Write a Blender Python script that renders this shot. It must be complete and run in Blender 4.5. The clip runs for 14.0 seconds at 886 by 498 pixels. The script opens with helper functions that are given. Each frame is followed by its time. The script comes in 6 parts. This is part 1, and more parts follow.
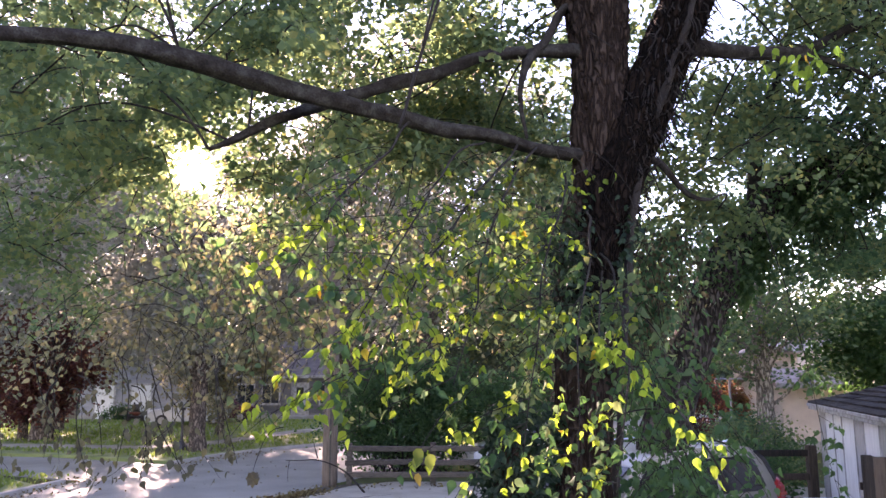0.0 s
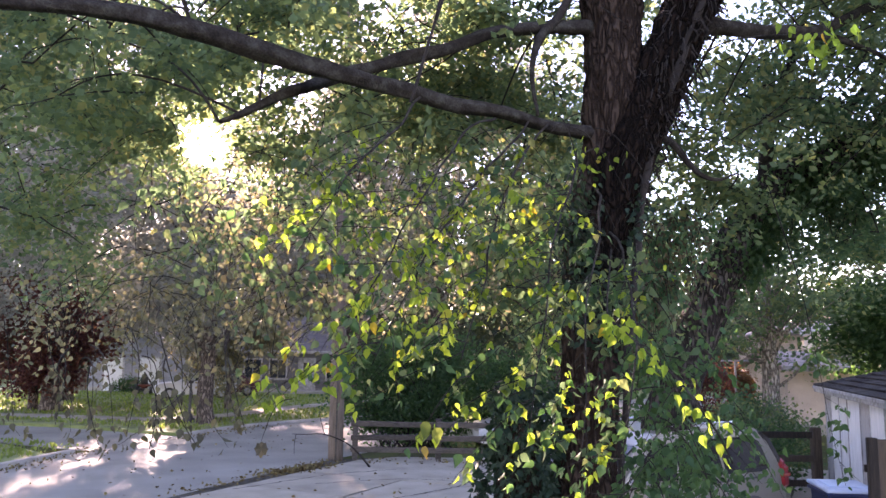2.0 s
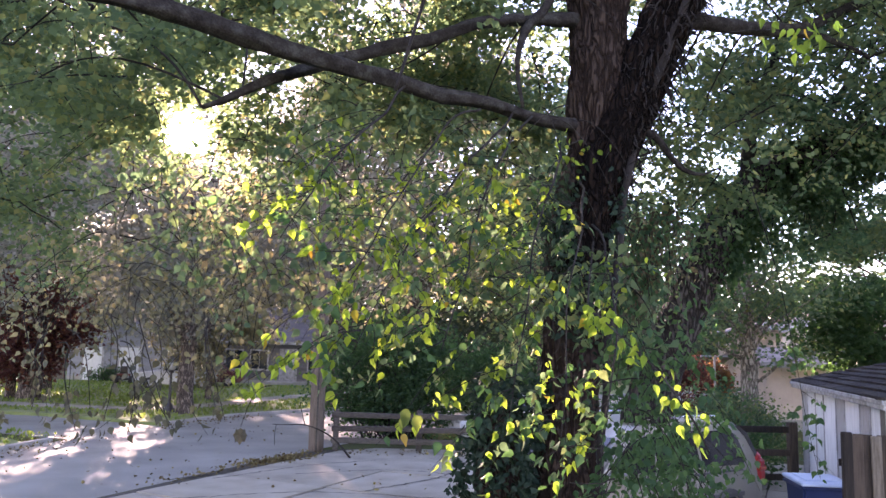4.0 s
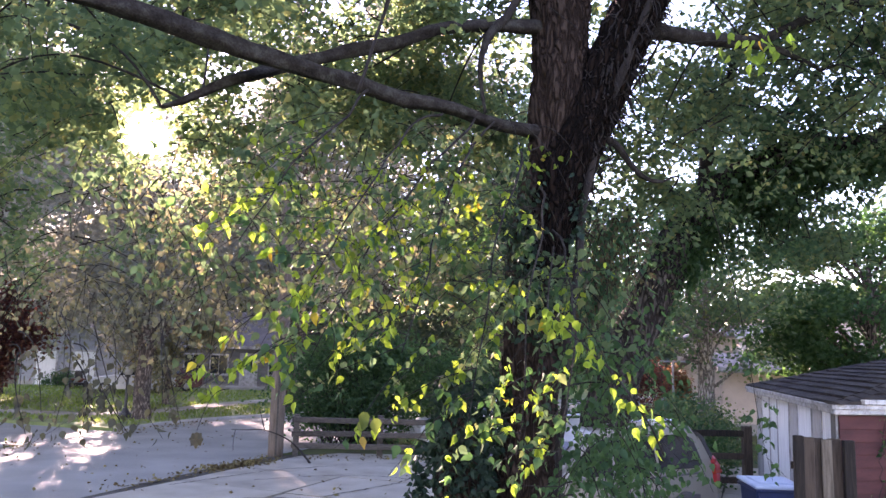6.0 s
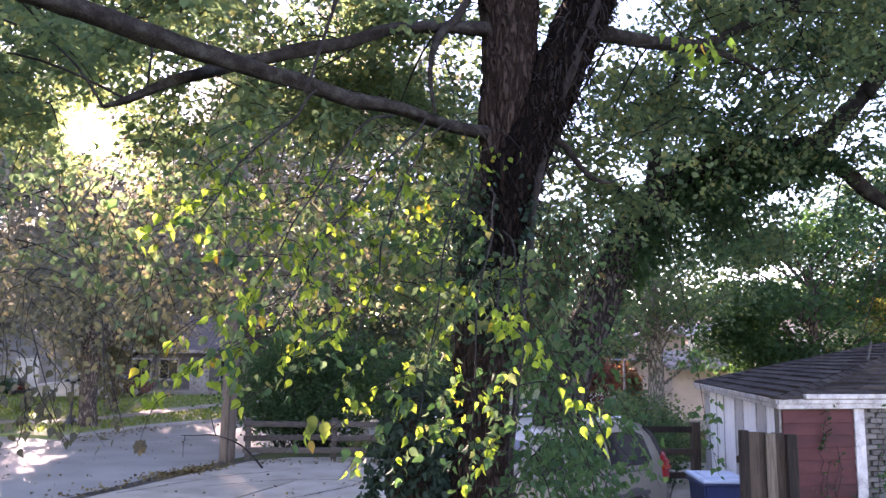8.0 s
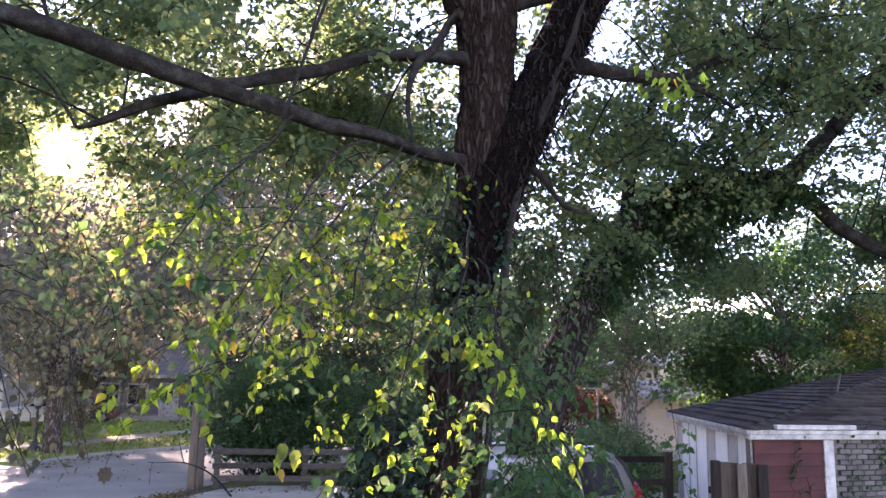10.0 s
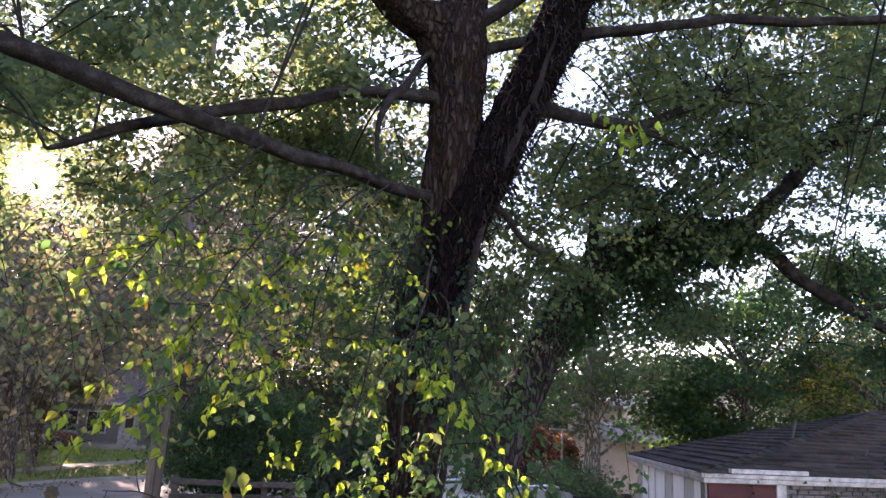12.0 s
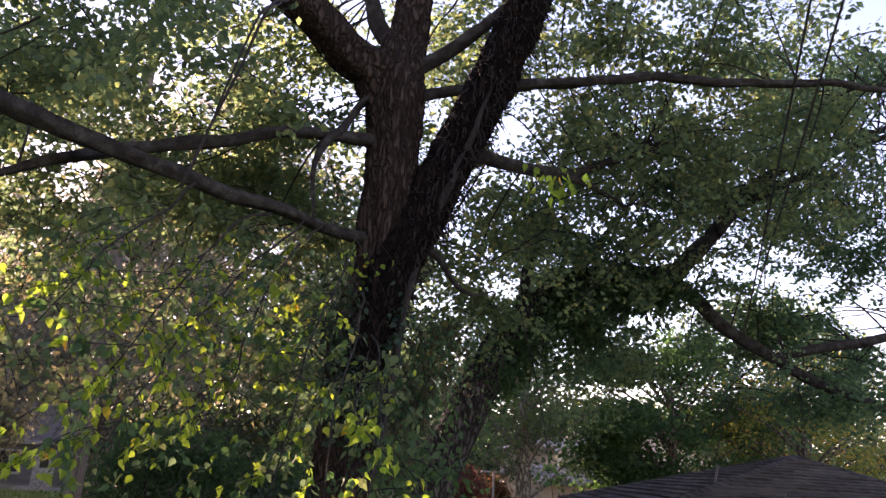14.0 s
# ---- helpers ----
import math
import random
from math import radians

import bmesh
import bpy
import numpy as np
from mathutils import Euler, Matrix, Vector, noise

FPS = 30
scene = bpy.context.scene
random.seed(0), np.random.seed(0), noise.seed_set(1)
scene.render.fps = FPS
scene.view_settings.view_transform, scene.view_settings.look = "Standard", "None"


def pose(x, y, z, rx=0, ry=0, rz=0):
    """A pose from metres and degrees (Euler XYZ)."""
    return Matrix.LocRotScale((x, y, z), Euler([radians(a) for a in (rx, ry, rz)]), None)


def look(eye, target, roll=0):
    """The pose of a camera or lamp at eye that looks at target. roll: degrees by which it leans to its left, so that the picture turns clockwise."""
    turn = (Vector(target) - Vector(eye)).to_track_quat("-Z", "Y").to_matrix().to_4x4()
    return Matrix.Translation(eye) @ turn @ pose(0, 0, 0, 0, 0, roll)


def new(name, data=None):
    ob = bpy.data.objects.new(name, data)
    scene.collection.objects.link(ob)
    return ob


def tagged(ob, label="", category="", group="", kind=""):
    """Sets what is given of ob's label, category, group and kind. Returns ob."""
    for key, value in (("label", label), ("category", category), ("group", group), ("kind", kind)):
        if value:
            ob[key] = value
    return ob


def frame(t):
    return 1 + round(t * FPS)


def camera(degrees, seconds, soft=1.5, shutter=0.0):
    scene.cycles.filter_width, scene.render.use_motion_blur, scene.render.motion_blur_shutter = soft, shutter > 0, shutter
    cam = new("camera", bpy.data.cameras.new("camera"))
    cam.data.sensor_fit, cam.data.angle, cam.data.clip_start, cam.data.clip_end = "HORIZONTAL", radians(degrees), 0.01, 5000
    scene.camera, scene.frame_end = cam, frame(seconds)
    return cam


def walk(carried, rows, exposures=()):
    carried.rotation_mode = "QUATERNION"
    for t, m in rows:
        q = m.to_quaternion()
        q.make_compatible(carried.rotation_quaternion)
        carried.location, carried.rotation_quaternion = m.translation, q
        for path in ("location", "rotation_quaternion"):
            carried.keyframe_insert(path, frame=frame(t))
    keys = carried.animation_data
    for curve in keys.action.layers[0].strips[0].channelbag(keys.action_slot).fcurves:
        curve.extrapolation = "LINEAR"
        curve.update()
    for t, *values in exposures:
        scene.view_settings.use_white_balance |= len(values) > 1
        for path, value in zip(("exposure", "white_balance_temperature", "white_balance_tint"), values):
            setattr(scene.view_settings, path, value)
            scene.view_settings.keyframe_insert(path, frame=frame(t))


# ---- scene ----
# ---- camera ----
cam = camera(59.5, 14.0, soft=1.5)
PATH = [
    (0, (-0.048, 0.031, 2.814), (-0.037, 2.005, 3.138), -0.1),
    (0.5, (-0.039, 0.031, 2.822), (-0.031, 2.008, 3.129), -0.0),
    (1, (-0.056, 0.037, 2.803), (-0.049, 2.016, 3.09), 0.2),
    (1.5, (-0.053, 0.036, 2.797), (-0.049, 2.017, 3.069), 0.5),
    (2, (-0.061, 0.032, 2.793), (-0.069, 2.014, 3.062), 0.8),
    (2.5, (-0.068, 0.038, 2.775), (-0.089, 2.022, 3.026), 1.3),
    (5, (-0.04, 0.037, 2.759), (0.041, 2.019, 3.016), 1.6),
    (5.5, (-0.038, 0.027, 2.754), (0.061, 2.007, 3.018), 1.7),
    (6, (-0.034, 0.026, 2.753), (0.094, 2.004, 3.021), 1.6),
    (6.5, (-0.033, 0.031, 2.748), (0.128, 2.006, 3.018), 1.6),
    (7, (-0.026, 0.031, 2.749), (0.164, 2.004, 3.021), 1.4),
    (7.5, (-0.003, 0.031, 2.755), (0.216, 2.001, 3.025), 1.0),
    (10, (0.005, 0.03, 2.76), (0.309, 1.976, 3.102), 1.3),
    (10.5, (0.008, 0.02, 2.747), (0.313, 1.962, 3.117), 1.5),
    (11, (0.013, 0.0, 2.72), (0.327, 1.936, 3.113), 1.7),
    (11.5, (0.044, -0.058, 2.715), (0.383, 1.87, 3.126), 2.4),
    (12, (0.088, -0.114, 2.715), (0.452, 1.803, 3.152), 3.1),
    (12.5, (0.122, -0.152, 2.727), (0.503, 1.755, 3.193), 3.7),
    (13, (0.147, -0.179, 2.718), (0.56, 1.712, 3.221), 3.6),
    (13.5, (0.124, -0.186, 2.734), (0.595, 1.686, 3.257), 3.7),
    (14, (0.116, -0.19, 2.748), (0.625, 1.667, 3.29), 3.4),
]

walk(cam, [(t, look(eye, goal, lean)) for t, eye, goal, lean in PATH], [(0, 3.45, 7700, 49), (7.5, 3.55, 7300, 49), (11.5, 3.1, 7500, 49), (14, 2.6, 8300, 49)])

# ---- light ----
SUN = Vector((-0.302, 0.921, 0.251)).normalized()
world = bpy.data.worlds.new("sky")
scene.world = world
world.use_nodes = True
_n = world.node_tree.nodes
_sky = _n.new("ShaderNodeTexSky")
_sky.sky_type = "NISHITA"
_sky.sun_disc = False
_sky.sun_elevation = math.asin(SUN.z)
_sky.sun_rotation = math.atan2(SUN.x, SUN.y)
_sky.air_density, _sky.dust_density, _sky.ozone_density = 1.0, 0.12, 2.2
_n["Background"].inputs["Strength"].default_value = 0.11
world.node_tree.links.new(_sky.outputs[0], _n["Background"].inputs["Color"])
_l = bpy.data.lights.new("sun", "SUN")
_l.energy, _l.angle, _l.color = 5.0, radians(0.6), (1.0, 0.91, 0.76)
sun_lamp = new("sun_lamp", _l)
sun_lamp.matrix_world = look(SUN * 50, (0, 0, 0))


# ---- materials ----
def nodes_of(name):
    m = bpy.data.materials.new(name)
    m.use_nodes = True
    return m, m.node_tree.nodes, m.node_tree.links


def ramp(nd, stops):
    r = nd.new("ShaderNodeValToRGB")
    e = r.color_ramp.elements
    while len(e) < len(stops):
        e.new(0.5)
    for el, (p, c) in zip(e, stops):
        el.position, el.color = p, (*c, 1)
    return r


def surface(name, c1, c2, scale=4.0, rough=0.8, bump=0.3, fine=60.0, stretch=(1, 1, 1), metal=0.0, third=None, detail=6, object_random=0.0, spec=0.4, coat=0.0):
    """A surface with stains at one scale, grain at a finer one, and a little relief."""
    m, nd, ln = nodes_of(name)
    b = nd["Principled BSDF"]
    tc, mp = nd.new("ShaderNodeTexCoord"), nd.new("ShaderNodeMapping")
    mp.inputs["Scale"].default_value = stretch
    ln.new(tc.outputs["Object"], mp.inputs[0])
    n1, n2 = nd.new("ShaderNodeTexNoise"), nd.new("ShaderNodeTexNoise")
    n1.inputs["Scale"].default_value, n2.inputs["Scale"].default_value = scale, fine
    n1.inputs["Detail"].default_value, n2.inputs["Detail"].default_value = detail, 4
    ln.new(mp.outputs[0], n1.inputs["Vector"]), ln.new(mp.outputs[0], n2.inputs["Vector"])
    stops = [(0.3, c1), (0.7, c2)] if third is None else [(0.28, c1), (0.5, c2), (0.72, third)]
    r = ramp(nd, stops)
    mix = nd.new("ShaderNodeMath")
    mix.operation = "MULTIPLY_ADD"
    mix.inputs[1].default_value = 0.45
    ln.new(n2.outputs[0], mix.inputs[0])
    half = nd.new("ShaderNodeMath")
    half.operation = "MULTIPLY_ADD"
    half.inputs[1].default_value = 0.75
    half.inputs[2].default_value = -0.1
    ln.new(n1.outputs[0], half.inputs[0])
    ln.new(half.outputs[0], mix.inputs[2])
    last = mix.outputs[0]
    if object_random:
        oi, ad = nd.new("ShaderNodeObjectInfo"), nd.new("ShaderNodeMath")
        ad.operation = "MULTIPLY_ADD"
        ad.inputs[1].default_value = object_random
        ln.new(oi.outputs["Random"], ad.inputs[0]), ln.new(last, ad.inputs[2])
        sh = nd.new("ShaderNodeMath")
        sh.inputs[1].default_value = -object_random / 2
        ln.new(ad.outputs[0], sh.inputs[0])
        last = sh.outputs[0]
    ln.new(last, r.inputs[0])
    ln.new(r.outputs[0], b.inputs["Base Color"])
    b.inputs["Roughness"].default_value, b.inputs["Metallic"].default_value = rough, metal
    b.inputs["Specular IOR Level"].default_value, b.inputs["Coat Weight"].default_value = spec, coat
    if bump:
        bp = nd.new("ShaderNodeBump")
        bp.inputs["Strength"].default_value, bp.inputs["Distance"].default_value = bump, 0.02
        ln.new(last, bp.inputs["Height"]), ln.new(bp.outputs[0], b.inputs["Normal"])
    return m


def leafy(name, stops, trans, through_share=0.45, rough=0.5):
    """Leaves: each one its own tint, letting light through."""
    m, nd, ln = nodes_of(name)
    b, out = nd["Principled BSDF"], nd["Material Output"]
    g, oi, ad, fr = nd.new("ShaderNodeNewGeometry"), nd.new("ShaderNodeObjectInfo"), nd.new("ShaderNodeMath"), nd.new("ShaderNodeMath")
    fr.operation = "FRACT"
    ln.new(g.outputs["Random Per Island"], ad.inputs[0]), ln.new(oi.outputs["Random"], ad.inputs[1])
    ln.new(ad.outputs[0], fr.inputs[0])
    r, r2 = ramp(nd, stops), ramp(nd, trans)
    ln.new(fr.outputs[0], r.inputs[0]), ln.new(fr.outputs[0], r2.inputs[0])
    tc, no = nd.new("ShaderNodeTexCoord"), nd.new("ShaderNodeTexNoise")
    no.inputs["Scale"].default_value = 35
    ln.new(tc.outputs["Object"], no.inputs["Vector"])
    mx = nd.new("ShaderNodeMix")
    mx.data_type, mx.blend_type = "RGBA", "MULTIPLY"
    mx.inputs[0].default_value = 0.5
    ln.new(r.outputs[0], mx.inputs[6]), ln.new(no.outputs[0], mx.inputs[7])
    ln.new(mx.outputs[2], b.inputs["Base Color"])
    b.inputs["Roughness"].default_value, b.inputs["Specular IOR Level"].default_value = max(rough, 0.6), 0.08
    t, ms = nd.new("ShaderNodeBsdfTranslucent"), nd.new("ShaderNodeMixShader")
    ln.new(r2.outputs[0], t.inputs["Color"])
    ms.inputs[0].default_value = through_share
    ln.new(b.outputs[0], ms.inputs[1]), ln.new(t.outputs[0], ms.inputs[2])
    ln.new(ms.outputs[0], out.inputs["Surface"])
    return m


def glassy(name, tint=(0.02, 0.025, 0.03)):
    m, nd, ln = nodes_of(name)
    b = nd["Principled BSDF"]
    b.inputs["Base Color"].default_value, b.inputs["Roughness"].default_value = (*tint, 1), 0.06
    b.inputs["Specular IOR Level"].default_value = 0.6
    return m


def bark_material(name, c1, c2, c3, scale=1.0):
    m, nd, ln = nodes_of(name)
    b = nd["Principled BSDF"]
    tc, mp = nd.new("ShaderNodeTexCoord"), nd.new("ShaderNodeMapping")
    mp.inputs["Scale"].default_value = (8 * scale, 8 * scale, 2.4 * scale)
    ln.new(tc.outputs["Object"], mp.inputs[0])
    n, warp, wn = nd.new("ShaderNodeTexNoise"), nd.new("ShaderNodeVectorMath"), nd.new("ShaderNodeTexNoise")
    wn.inputs["Scale"].default_value = 1.1
    ln.new(mp.outputs[0], wn.inputs["Vector"])
    warp.operation = "MULTIPLY_ADD"
    warp.inputs[1].default_value = (1.9, 1.9, 1.6)
    ln.new(wn.outputs["Color"], warp.inputs[0]), ln.new(mp.outputs[0], warp.inputs[2])
    v = nd.new("ShaderNodeTexVoronoi")
    v.feature = "DISTANCE_TO_EDGE"
    v.inputs["Scale"].default_value = 1.7
    ln.new(warp.outputs[0], v.inputs["Vector"])
    n.inputs["Scale"].default_value, n.inputs["Detail"].default_value = 26, 6
    ln.new(tc.outputs["Object"], n.inputs["Vector"])
    pl = nd.new("ShaderNodeMath")
    pl.operation, pl.use_clamp = "MULTIPLY", True
    pl.inputs[1].default_value = 4.0
    ln.new(v.outputs["Distance"], pl.inputs[0])
    ad = nd.new("ShaderNodeMath")
    ad.operation = "MULTIPLY_ADD"
    ad.inputs[1].default_value = 0.34
    hf = nd.new("ShaderNodeMath")
    hf.operation = "MULTIPLY"
    hf.inputs[1].default_value = 0.72
    ln.new(pl.outputs[0], hf.inputs[0])
    ln.new(n.outputs[0], ad.inputs[0]), ln.new(hf.outputs[0], ad.inputs[2])
    r = ramp(nd, [(0.3, c1), (0.7, c2), (1.0, c3)])
    ln.new(ad.outputs[0], r.inputs[0]), ln.new(r.outputs[0], b.inputs["Base Color"])
    b.inputs["Roughness"].default_value, b.inputs["Specular IOR Level"].default_value = 1.0, 0.08
    bp = nd.new("ShaderNodeBump")
    bp.inputs["Strength"].default_value, bp.inputs["Distance"].default_value = 1.0, 0.05
    ln.new(ad.outputs[0], bp.inputs["Height"]), ln.new(bp.outputs[0], b.inputs["Normal"])
    return m


